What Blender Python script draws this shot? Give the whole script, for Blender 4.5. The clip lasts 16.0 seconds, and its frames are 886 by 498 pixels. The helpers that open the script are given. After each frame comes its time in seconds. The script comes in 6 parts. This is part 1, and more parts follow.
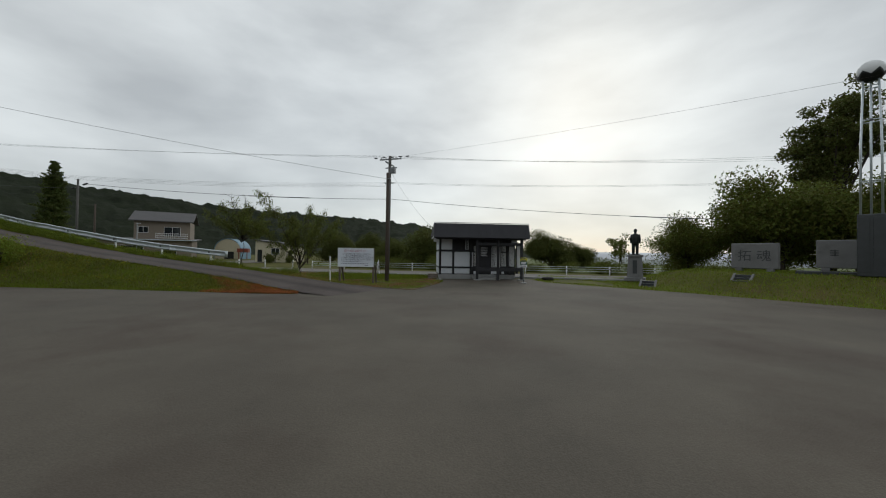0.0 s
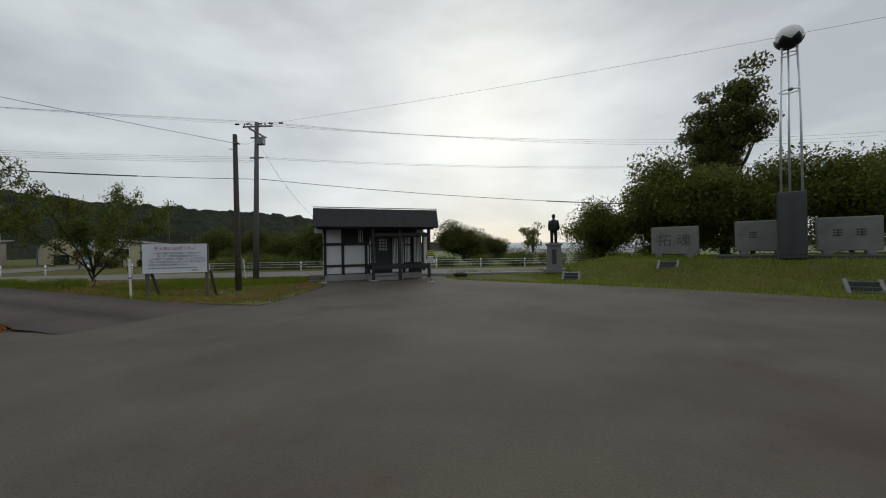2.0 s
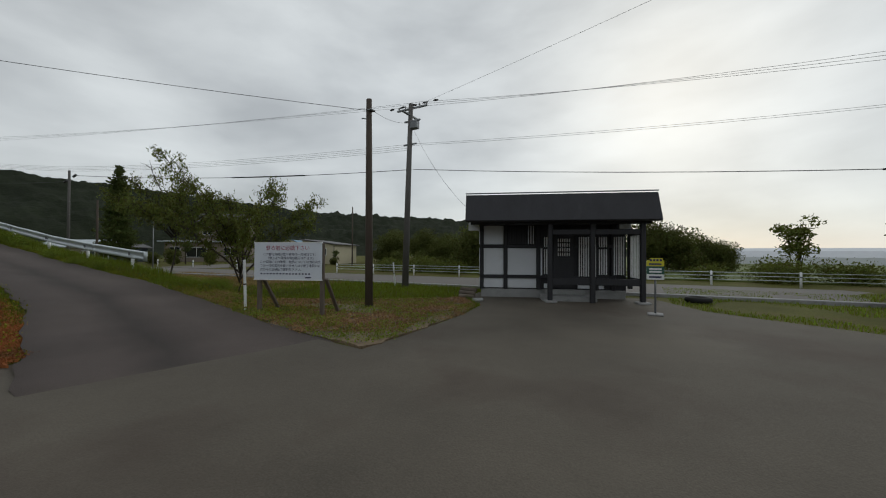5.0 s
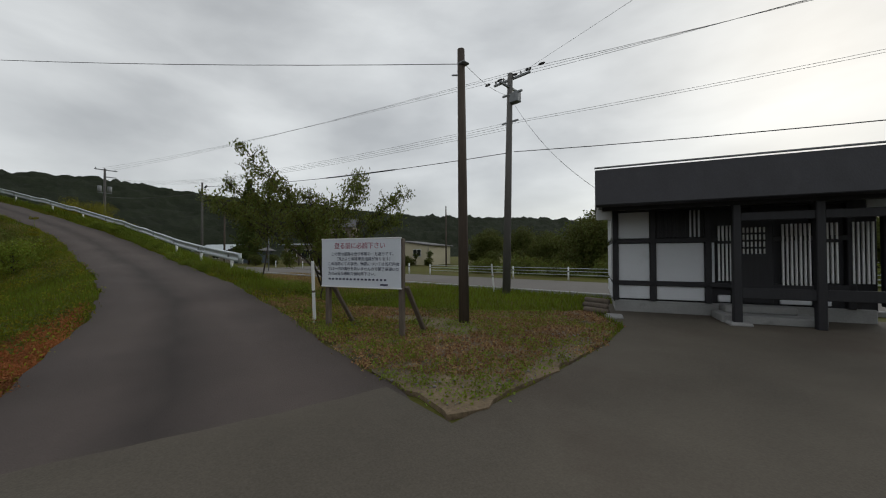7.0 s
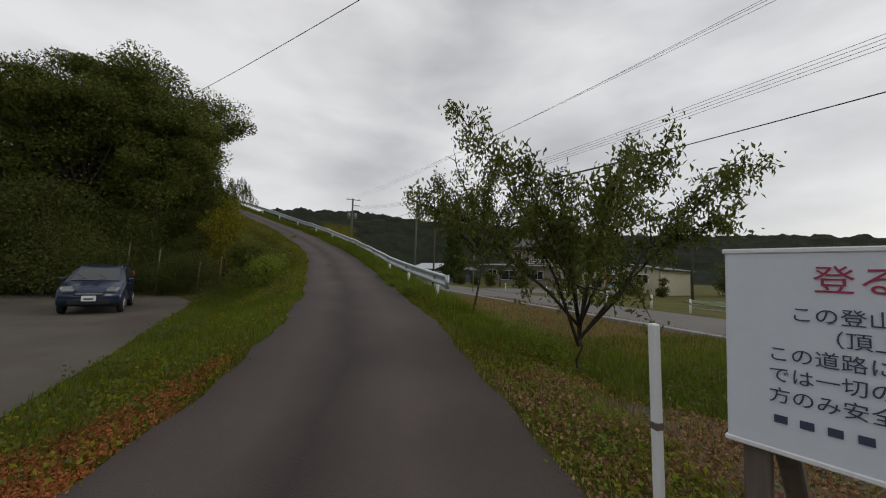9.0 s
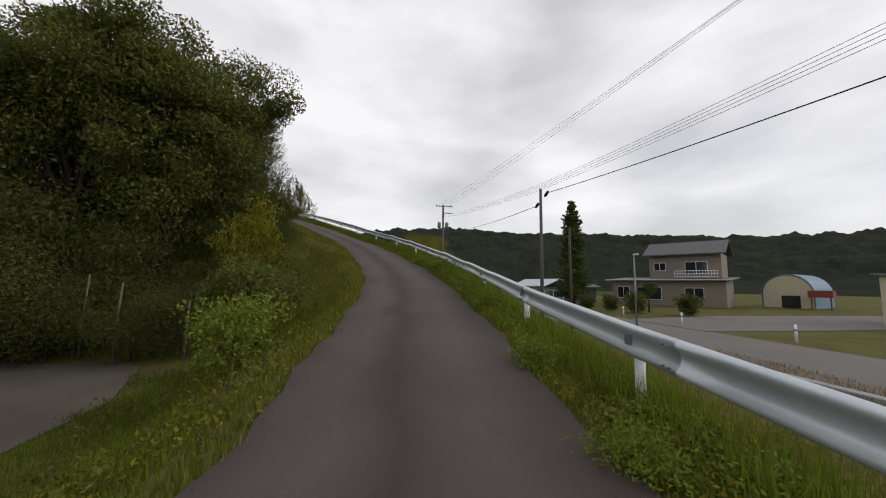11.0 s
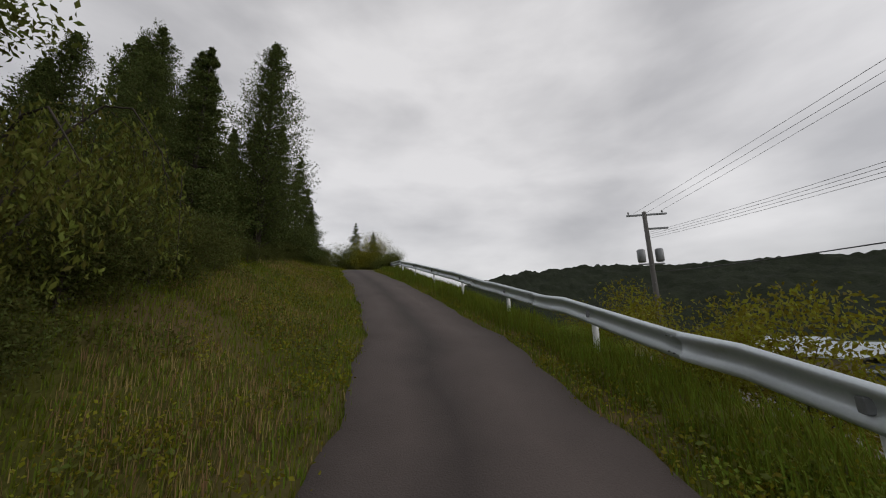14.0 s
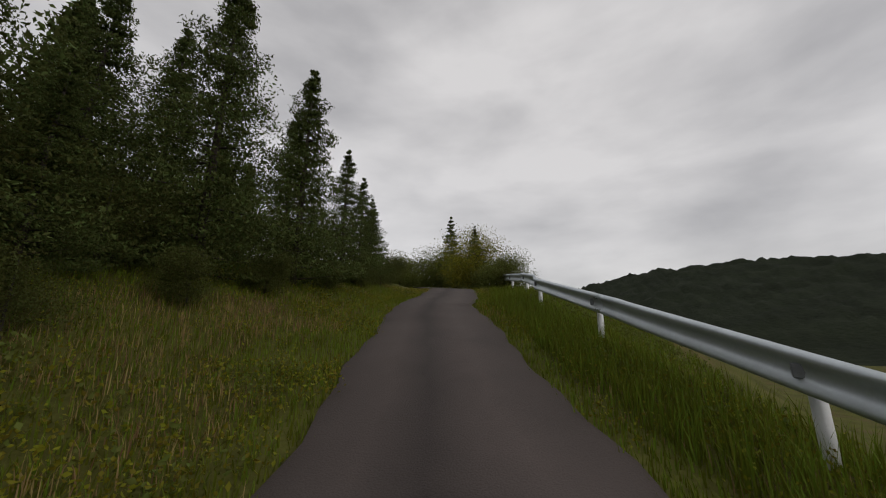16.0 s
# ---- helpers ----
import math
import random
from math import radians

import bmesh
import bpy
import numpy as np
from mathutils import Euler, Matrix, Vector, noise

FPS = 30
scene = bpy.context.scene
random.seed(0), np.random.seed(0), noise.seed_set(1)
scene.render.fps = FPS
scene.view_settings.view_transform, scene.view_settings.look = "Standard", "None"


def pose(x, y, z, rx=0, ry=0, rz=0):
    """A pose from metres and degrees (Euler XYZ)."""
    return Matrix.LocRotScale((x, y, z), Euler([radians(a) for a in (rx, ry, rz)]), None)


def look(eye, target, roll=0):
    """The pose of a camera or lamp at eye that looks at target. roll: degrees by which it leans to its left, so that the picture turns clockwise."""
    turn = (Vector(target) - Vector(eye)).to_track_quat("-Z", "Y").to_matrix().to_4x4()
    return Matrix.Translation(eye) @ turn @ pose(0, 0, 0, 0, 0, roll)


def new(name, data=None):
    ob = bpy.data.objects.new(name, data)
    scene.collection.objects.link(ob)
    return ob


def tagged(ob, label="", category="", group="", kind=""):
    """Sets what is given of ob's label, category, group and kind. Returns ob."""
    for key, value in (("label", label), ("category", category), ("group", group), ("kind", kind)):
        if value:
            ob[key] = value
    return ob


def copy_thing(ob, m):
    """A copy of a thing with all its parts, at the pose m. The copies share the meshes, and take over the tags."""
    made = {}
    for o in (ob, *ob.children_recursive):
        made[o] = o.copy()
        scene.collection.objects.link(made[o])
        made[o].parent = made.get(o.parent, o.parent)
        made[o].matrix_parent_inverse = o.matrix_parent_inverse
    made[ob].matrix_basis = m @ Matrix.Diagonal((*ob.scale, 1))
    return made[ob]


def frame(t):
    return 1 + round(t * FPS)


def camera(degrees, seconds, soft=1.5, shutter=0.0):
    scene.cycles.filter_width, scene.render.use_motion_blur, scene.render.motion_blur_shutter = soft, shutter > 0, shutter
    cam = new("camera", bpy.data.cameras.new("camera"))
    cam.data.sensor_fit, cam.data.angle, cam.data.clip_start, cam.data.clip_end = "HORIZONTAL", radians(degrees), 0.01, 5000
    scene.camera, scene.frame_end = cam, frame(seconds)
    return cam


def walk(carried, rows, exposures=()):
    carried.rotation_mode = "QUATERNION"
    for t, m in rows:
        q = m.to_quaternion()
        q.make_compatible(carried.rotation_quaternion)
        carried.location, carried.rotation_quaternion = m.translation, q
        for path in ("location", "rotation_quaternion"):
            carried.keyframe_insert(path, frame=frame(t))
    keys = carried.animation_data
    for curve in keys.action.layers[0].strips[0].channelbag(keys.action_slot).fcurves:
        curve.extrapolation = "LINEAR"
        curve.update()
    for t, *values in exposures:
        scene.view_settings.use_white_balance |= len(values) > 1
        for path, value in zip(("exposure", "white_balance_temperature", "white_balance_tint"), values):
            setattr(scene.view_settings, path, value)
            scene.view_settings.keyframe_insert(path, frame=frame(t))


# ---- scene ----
# camera and its way
PATH = [
    (0.0, pose(2.303, 5.958, 1.605, 90.91, -0.86, 16.54)),
    (0.5, pose(2.235, 7.588, 1.596, 90.77, 0.37, 7.98)),
    (1.0, pose(2.465, 8.887, 1.585, 90.39, 0.05, 3.06)),
    (1.5, pose(2.388, 9.680, 1.580, 90.07, 0.99, 1.63)),
    (2.0, pose(2.390, 10.762, 1.573, 89.94, 0.94, 3.02)),
    (2.5, pose(2.363, 11.948, 1.552, 89.96, 1.10, 4.98)),
    (3.0, pose(2.056, 13.020, 1.577, 89.77, 0.39, 10.55)),
    (3.5, pose(1.686, 13.812, 1.591, 89.96, 0.11, 13.75)),
    (4.0, pose(1.354, 14.749, 1.609, 89.91, 0.02, 18.68)),
    (4.2, pose(1.233, 15.065, 1.614, 90.22, -0.02, 21.03)),
    (6.3, pose(-0.590, 17.741, 1.582, 90.30, -0.11, 38.63)),
    (6.5, pose(-0.740, 17.967, 1.563, 90.41, -0.01, 39.94)),
    (7.0, pose(-1.242, 18.263, 1.561, 90.80, 0.26, 44.14)),
    (7.5, pose(-1.869, 18.476, 1.579, 90.96, 0.05, 50.18)),
    (8.0, pose(-2.939, 18.627, 1.612, 91.50, -0.02, 58.30)),
    (8.5, pose(-4.715, 19.081, 1.605, 92.72, -0.88, 66.22)),
    (9.0, pose(-6.558, 19.768, 1.702, 93.77, -2.01, 74.65)),
    (9.5, pose(-8.786, 19.979, 1.792, 94.07, -1.61, 81.09)),
    (10.0, pose(-11.225, 20.176, 2.040, 93.82, -2.08, 85.96)),
    (10.2, pose(-12.277, 20.258, 2.112, 94.13, -1.97, 86.53)),
    (12.3, pose(-25.287, 19.340, 3.377, 99.06, 1.16, 97.30)),
    (12.5, pose(-26.438, 19.223, 3.570, 99.54, 1.02, 98.41)),
    (13.0, pose(-29.209, 18.850, 4.029, 100.84, 0.23, 101.54)),
    (13.5, pose(-32.379, 17.747, 4.750, 101.52, 0.31, 105.85)),
    (14.0, pose(-35.612, 16.519, 5.464, 103.05, 1.08, 110.61)),
    (14.5, pose(-38.585, 15.601, 6.039, 103.78, 0.27, 114.85)),
    (15.0, pose(-41.745, 14.022, 6.817, 103.54, -0.86, 120.44)),
    (15.5, pose(-44.692, 11.803, 7.707, 103.76, -1.01, 124.86)),
    (16.0, pose(-47.521, 9.569, 8.665, 103.46, -0.14, 128.05)),
]
cam = camera(102.87, 16.0, soft=1.1)
EXPO = [(0.0, -0.06, 6250, 5), (1.0, 0.0, 6250, 5), (1.5, -0.08, 6250, 5), (2.5, -0.08, 6250, 6), (3.0, -0.12, 6250, 6), (4.0, -0.16, 6250, 5), (7.0, -0.08, 6350, 7), (9.0, 0.0, 6500, 10), (10.0, 0.37, 6500, 13), (12.5, 0.08, 6500, 12), (14.5, -0.1, 6550, 12), (16.0, -0.2, 6600, 12)]
walk(cam, PATH, EXPO)

# ---- sky and light: overcast, brightest low in the south ----
SUN_AZ, SUN_EL = radians(4.0), radians(24.0)
sun_dir = Vector((math.sin(SUN_AZ) * math.cos(SUN_EL), math.cos(SUN_AZ) * math.cos(SUN_EL), math.sin(SUN_EL)))
world = bpy.data.worlds.new("overcast_sky")
scene.world = world
world.use_nodes = True
wn, wl = world.node_tree.nodes, world.node_tree.links
wn.clear()


def wnode(kind, **props):
    n = wn.new(kind)
    for k, v in props.items():
        n.inputs[k].default_value = v
    return n


w_out, w_bg = wn.new("ShaderNodeOutputWorld"), wn.new("ShaderNodeBackground")
w_sky = wn.new("ShaderNodeTexSky")
w_sky.sky_type, w_sky.sun_disc = "NISHITA", False
w_sky.sun_elevation, w_sky.sun_rotation = SUN_EL, SUN_AZ
w_co = wn.new("ShaderNodeTexCoord")
w_map = wn.new("ShaderNodeMapping")
w_map.inputs["Scale"].default_value = (1.0, 1.0, 2.6)
w_noise = wnode("ShaderNodeTexNoise", Scale=2.3, Detail=7.0, Roughness=0.48, Distortion=0.15)
w_ramp = wn.new("ShaderNodeValToRGB")
w_ramp.color_ramp.elements[0].position, w_ramp.color_ramp.elements[0].color = 0.33, (0.46, 0.458, 0.462, 1)
w_ramp.color_ramp.elements[1].position, w_ramp.color_ramp.elements[1].color = 0.66, (0.74, 0.735, 0.73, 1)
w_dot = wn.new("ShaderNodeVectorMath")
w_dot.operation = "DOT_PRODUCT"
w_dot.inputs[1].default_value = sun_dir
w_pow = wn.new("ShaderNodeMath")
w_pow.operation = "POWER"
w_pow.use_clamp = True
w_pow.inputs[1].default_value = 14.0
w_glow = wn.new("ShaderNodeMix")
w_glow.data_type, w_glow.blend_type = "RGBA", "ADD"
w_glow.inputs[7].default_value = (0.075, 0.07, 0.055, 1)
w_mix = wn.new("ShaderNodeMix")
w_mix.data_type, w_mix.blend_type = "RGBA", "ADD"
w_mix.inputs[0].default_value = 0.014
wl.new(w_co.outputs["Generated"], w_map.inputs["Vector"])
wl.new(w_map.outputs["Vector"], w_noise.inputs["Vector"])
wl.new(w_noise.outputs["Fac"], w_ramp.inputs["Fac"])
wl.new(w_co.outputs["Generated"], w_dot.inputs[0])
wl.new(w_dot.outputs["Value"], w_pow.inputs[0])
wl.new(w_pow.outputs[0], w_glow.inputs[0])
wl.new(w_ramp.outputs["Color"], w_glow.inputs[6])
wl.new(w_glow.outputs[2], w_mix.inputs[6])
wl.new(w_sky.outputs["Color"], w_mix.inputs[7])
wl.new(w_mix.outputs[2], w_bg.inputs["Color"])
w_bg.inputs["Strength"].default_value = 1.0
wl.new(w_bg.outputs[0], w_out.inputs[0])

sun_data = bpy.data.lights.new("sun", "SUN")
sun_data.energy, sun_data.angle, sun_data.color = 0.6, radians(25), (1.0, 0.97, 0.92)
sun = new("sun", sun_data)
sun.matrix_world = look(sun_dir * 200, (0, 0, 0))


# ---- materials ----
def mat(name, color, rough=0.8, metal=0.0, var=0.25, scale=3.0, fine=40.0, bump=0.15, dirt=None, random_value=0.0, island=0.0, spec=0.4, trans=0.0, coords="Object", stretch=None, dirt_cut=0.55, relief=0.02):
    """A surface with a base colour, broad and fine variation, fine relief and, where given, stains of a second colour."""
    m = bpy.data.materials.new(name)
    m.use_nodes = True
    n, l = m.node_tree.nodes, m.node_tree.links
    b = n["Principled BSDF"]
    b.inputs["Roughness"].default_value, b.inputs["Metallic"].default_value = rough, metal
    b.inputs["Specular IOR Level"].default_value = spec
    co = n.new("ShaderNodeTexCoord")
    source = co.outputs[coords]
    if stretch:
        mp = n.new("ShaderNodeMapping")
        mp.inputs["Scale"].default_value = stretch
        l.new(source, mp.inputs["Vector"])
        source = mp.outputs["Vector"]

    def noise_tex(s, detail):
        t = n.new("ShaderNodeTexNoise")
        t.inputs["Scale"].default_value, t.inputs["Detail"].default_value, t.inputs["Roughness"].default_value = s, detail, 0.6
        l.new(source, t.inputs["Vector"])
        return t.outputs["Fac"]

    def maths(op, a, v, clamp=False):
        k = n.new("ShaderNodeMath")
        k.operation, k.use_clamp = op, clamp
        for i, q in enumerate((a, v)):
            if isinstance(q, (int, float)):
                k.inputs[i].default_value = q
            else:
                l.new(q, k.inputs[i])
        return k.outputs[0]

    broad, grain = noise_tex(scale, 5), noise_tex(fine, 3)
    both = maths("ADD", maths("MULTIPLY", broad, 0.6), maths("MULTIPLY", grain, 0.4))
    value = maths("ADD", maths("MULTIPLY", maths("SUBTRACT", both, 0.5), var * 4), 1.0)
    if random_value:
        info = n.new("ShaderNodeObjectInfo")
        value = maths("MULTIPLY", value, maths("ADD", maths("MULTIPLY", info.outputs["Random"], random_value), 1 - random_value / 2))
    if island:
        geo = n.new("ShaderNodeNewGeometry")
        value = maths("MULTIPLY", value, maths("ADD", maths("MULTIPLY", geo.outputs["Random Per Island"], island), 1 - island / 2))
    hsv = n.new("ShaderNodeHueSaturation")
    hsv.inputs["Color"].default_value = (*color, 1)
    l.new(value, hsv.inputs["Value"])
    if island:
        hue = maths("ADD", maths("MULTIPLY", geo.outputs["Random Per Island"], 0.06), 0.47)
        l.new(hue, hsv.inputs["Hue"])
    out = hsv.outputs["Color"]
    if dirt:
        mask = maths("MULTIPLY", maths("SUBTRACT", noise_tex(scale * 0.7, 8), dirt_cut), 6.0, True)
        mx = n.new("ShaderNodeMix")
        mx.data_type = "RGBA"
        mx.inputs[7].default_value = (*dirt, 1)
        l.new(mask, mx.inputs[0])
        l.new(out, mx.inputs[6])
        out = mx.outputs[2]
    l.new(out, b.inputs["Base Color"])
    if bump:
        bp = n.new("ShaderNodeBump")
        bp.inputs["Strength"].default_value, bp.inputs["Distance"].default_value = bump, relief
        l.new(grain, bp.inputs["Height"])
        l.new(bp.outputs[0], b.inputs["Normal"])
    if trans:
        tr, ad = n.new("ShaderNodeBsdfTranslucent"), n.new("ShaderNodeMixShader")
        l.new(out, tr.inputs["Color"])
        ad.inputs[0].default_value = trans
        l.new(b.outputs[0], ad.inputs[1])
        l.new(tr.outputs[0], ad.inputs[2])
        l.new(ad.outputs[0], n["Material Output"].inputs["Surface"])
    return m


M = dict(
    asphalt=mat("asphalt", (0.09, 0.077, 0.06), 0.9, var=0.5, scale=0.33, fine=55, bump=0.35, dirt=(0.062, 0.047, 0.036), dirt_cut=0.5),
    ramp_asphalt=mat("ramp_asphalt", (0.072, 0.057, 0.052), 0.9, var=0.3, scale=0.5, fine=60, bump=0.5, dirt=(0.058, 0.046, 0.043)),
    road_asphalt=mat("road_asphalt", (0.13, 0.12, 0.11), 0.9, var=0.2, scale=0.3, fine=50, bump=0.2),
    ground=mat("ground", (0.084, 0.085, 0.02), 0.95, var=0.6, scale=0.45, fine=14, bump=0.8, dirt=(0.11, 0.08, 0.038), dirt_cut=0.52, spec=0.1),
    bare=mat("bare_earth", (0.155, 0.115, 0.072), 0.95, var=0.8, scale=0.9, fine=22, bump=0.9, dirt=(0.07, 0.066, 0.03), dirt_cut=0.5),
    rust_litter=mat("dry_litter", (0.319, 0.111, 0.034), 0.95, var=0.6, scale=1.5, fine=25, bump=0.8, dirt=(0.09, 0.045, 0.022)),
    black_wood=mat("black_stained_wood", (0.019, 0.019, 0.023), 0.6, var=0.4, scale=2, fine=30, bump=0.15, stretch=(1, 1, 0.1)),
    roofing=mat("black_roofing", (0.02, 0.02, 0.025), 0.55, var=0.5, scale=2.2, fine=50, bump=0.2, dirt=(0.036, 0.034, 0.04), dirt_cut=0.58, stretch=(1, 0.5, 0.5)),
    plaster=mat("white_plaster", (0.62, 0.64, 0.68), 0.85, var=0.06, scale=1.5, fine=60, bump=0.1, dirt=(0.52, 0.54, 0.57), dirt_cut=0.6),
    white_paint=mat("white_paint", (0.7, 0.71, 0.72), 0.6, var=0.08, scale=4, fine=50, bump=0.05, dirt=(0.45, 0.43, 0.4), dirt_cut=0.64),
    concrete=mat("concrete", (0.27, 0.27, 0.27), 0.9, var=0.25, scale=3, fine=45, bump=0.25, dirt=(0.17, 0.17, 0.165)),
    granite=mat("granite", (0.17, 0.17, 0.172), 0.7, var=0.25, scale=2.0, fine=90, bump=0.1, dirt=(0.11, 0.11, 0.108), dirt_cut=0.56),
    dark_stone=mat("dark_polished_stone", (0.05, 0.054, 0.058), 0.35, var=0.3, scale=3, fine=80, bump=0.03),
    bronze=mat("dark_bronze", (0.02, 0.022, 0.022), 0.45, 0.5, var=0.3, scale=5, fine=40, bump=0.05),
    steel=mat("galvanised_steel", (0.55, 0.6, 0.63), 0.42, 0.55, var=0.12, scale=2, fine=30, bump=0.04, dirt=(0.42, 0.42, 0.4), dirt_cut=0.66),
    grey_metal=mat("grey_metal", (0.2, 0.21, 0.22), 0.5, 0.4, var=0.2, scale=4, fine=30, bump=0.05),
    pole_concrete=mat("pole_concrete", (0.1, 0.095, 0.09), 0.85, var=0.3, scale=2, fine=40, bump=0.2, stretch=(1, 1, 0.2)),
    pole_wood=mat("weathered_pole_wood", (0.075, 0.058, 0.046), 0.9, var=0.5, scale=3, fine=30, bump=0.4, stretch=(1, 1, 0.08)),
    old_wood=mat("old_wood", (0.13, 0.105, 0.085), 0.9, var=0.5, scale=3, fine=25, bump=0.4, stretch=(1, 1, 0.15)),
    cable=mat("cable", (0.04, 0.04, 0.042), 0.6, var=0.1, bump=0),
    board=mat("sign_board_white", (0.62, 0.66, 0.72), 0.5, var=0.06, scale=2, fine=30, bump=0.02, dirt=(0.5, 0.52, 0.55), dirt_cut=0.62),
    red_ink=mat("red_lettering", (0.33, 0.03, 0.08), 0.6, var=0.1, bump=0),
    ink=mat("dark_lettering", (0.05, 0.055, 0.1), 0.6, var=0.1, bump=0),
    green_sign=mat("green_sign", (0.03, 0.09, 0.07), 0.5, var=0.1, bump=0),
    yellow_sign=mat("yellow_sign", (0.55, 0.5, 0.03), 0.5, var=0.1, bump=0),
    bark=mat("bark", (0.045, 0.036, 0.028), 0.95, var=0.5, scale=4, fine=25, bump=0.6, stretch=(1, 1, 0.25)),
    leaf=mat("leaf_green", (0.12, 0.135, 0.028), 0.6, var=0.3, scale=0.6, fine=6, bump=0, island=0.7, trans=0.35, spec=0.15),
    leaf_dark=mat("leaf_dark", (0.09, 0.1, 0.026), 0.65, var=0.3, scale=0.5, fine=6, bump=0, island=0.7, trans=0.38, spec=0.12),
    leaf_light=mat("leaf_light", (0.2, 0.185, 0.016), 0.6, var=0.3, scale=0.8, fine=6, bump=0, island=0.6, trans=0.38, spec=0.15),
    leaf_light_green=mat("leaf_mid_green", (0.13, 0.14, 0.025), 0.6, var=0.3, scale=0.8, fine=6, bump=0, island=0.7, trans=0.38, spec=0.15),
    needle=mat("needle_green", (0.08, 0.1, 0.028), 0.75, var=0.4, scale=0.9, fine=6, bump=0, island=0.6, trans=0.25, spec=0.1),
    weed_green=mat("weed_green", (0.18, 0.225, 0.028), 0.6, var=0.3, scale=0.8, fine=6, bump=0, island=0.6, trans=0.35, spec=0.15),
    grass=mat("grass_blade", (0.132, 0.165, 0.017), 0.7, var=0.3, scale=0.4, fine=5, bump=0, island=0.7, trans=0.35, spec=0.1),
    dead_leaf=mat("dead_leaf", (0.27, 0.16, 0.08), 0.85, var=0.3, scale=0.6, fine=6, bump=0, island=0.8, trans=0.1, spec=0.15),
    dry_grass=mat("dry_grass", (0.26, 0.18, 0.075), 0.8, var=0.3, scale=0.4, fine=5, bump=0, island=0.6, trans=0.2, spec=0.2),
    hill=mat("wooded_hill", (0.019, 0.024, 0.014), 0.95, var=0.6, scale=0.05, fine=0.5, bump=0.6, relief=1.5, spec=0.05),
    far_field=mat("far_field", (0.048, 0.06, 0.016), 0.95, var=0.3, scale=0.05, fine=1.5, bump=0.3, spec=0.05),
    head_lamp=mat("head_lamp", (0.2, 0.21, 0.22), 0.12, var=0.05, bump=0, spec=0.7),
    field=mat("crop_field", (0.08, 0.105, 0.018), 0.95, var=0.2, scale=0.05, fine=1.5, bump=0.3),
    cream=mat("cream_siding", (0.47, 0.43, 0.31), 0.8, var=0.1, scale=1, fine=20, bump=0.1),
    beige=mat("beige_siding", (0.22, 0.185, 0.15), 0.8, var=0.12, scale=1, fine=20, bump=0.1),
    grey_roof=mat("grey_roof", (0.085, 0.082, 0.085), 0.6, var=0.2, scale=1, fine=20, bump=0.1),
    pale_roof=mat("pale_metal_roof", (0.45, 0.5, 0.53), 0.5, 0.2, var=0.1, scale=1, fine=20, bump=0.05),
    blue_wall=mat("blue_grey_wall", (0.1, 0.125, 0.16), 0.8, var=0.15, scale=1, fine=20, bump=0.1),
    glass=mat("window_glass", (0.018, 0.022, 0.026), 0.08, var=0.1, scale=1, fine=4, bump=0, spec=0.7),
    red_brown=mat("red_brown_paint", (0.2, 0.045, 0.025), 0.7, var=0.2, bump=0.05),
    blue_roof=mat("blue_sheet", (0.12, 0.22, 0.3), 0.6, var=0.1, bump=0.03),
    car_paint=mat("dark_blue_grey_car_paint", (0.024, 0.036, 0.07), 0.22, 0.3, var=0.06, scale=2, fine=60, bump=0, spec=0.6),
    rubber=mat("black_rubber", (0.018, 0.018, 0.018), 0.85, var=0.2, bump=0.1),
    lamp_glass=mat("lamp_glass", (0.6, 0.62, 0.64), 0.1, var=0.05, bump=0, spec=0.7),
    rock=mat("rock", (0.2, 0.19, 0.18), 0.9, var=0.4, scale=3, fine=20, bump=0.5),
)


def wheel_tracks(m):
    """Two darker, polished tracks along a lane, broken up by wear; the lane's own coordinate across runs 0 to 1."""
    n, l = m.node_tree.nodes, m.node_tree.links
    b = n["Principled BSDF"]
    old = b.inputs["Base Color"].links[0].from_socket
    uv, sep = n.new("ShaderNodeUVMap"), n.new("ShaderNodeSeparateXYZ")
    l.new(uv.outputs[0], sep.inputs[0])
    wave, ns = n.new("ShaderNodeValToRGB"), n.new("ShaderNodeTexNoise")
    e = wave.color_ramp.elements
    e[0].position, e[0].color = 0.0, (0.72, 0.7, 0.68, 1)
    e[1].position, e[1].color = 1.0, (0.8, 0.78, 0.75, 1)
    for p, v in ((0.1, 1.0), (0.24, 1.12), (0.42, 0.58), (0.56, 0.98), (0.7, 1.2), (0.86, 0.95)):
        k = e.new(p)
        k.color = (v, v, v * 0.99, 1)
    ns.inputs["Scale"].default_value = 0.7
    tc = n.new("ShaderNodeTexCoord")
    l.new(tc.outputs["Object"], ns.inputs["Vector"])
    add = n.new("ShaderNodeMath")
    add.operation = "MULTIPLY_ADD"
    add.inputs[1].default_value, add.inputs[2].default_value = 0.2, -0.1
    l.new(ns.outputs["Fac"], add.inputs[0])
    sm = n.new("ShaderNodeMath")
    l.new(sep.outputs["X"], sm.inputs[0])
    l.new(add.outputs[0], sm.inputs[1])
    l.new(sm.outputs[0], wave.inputs["Fac"])
    mx = n.new("ShaderNodeMix")
    mx.data_type, mx.blend_type = "RGBA", "MULTIPLY"
    mx.inputs[0].default_value = 1.0
    l.new(old, mx.inputs[6])
    l.new(wave.outputs["Color"], mx.inputs[7])
    l.new(mx.outputs[2], b.inputs["Base Color"])


wheel_tracks(M["ramp_asphalt"])


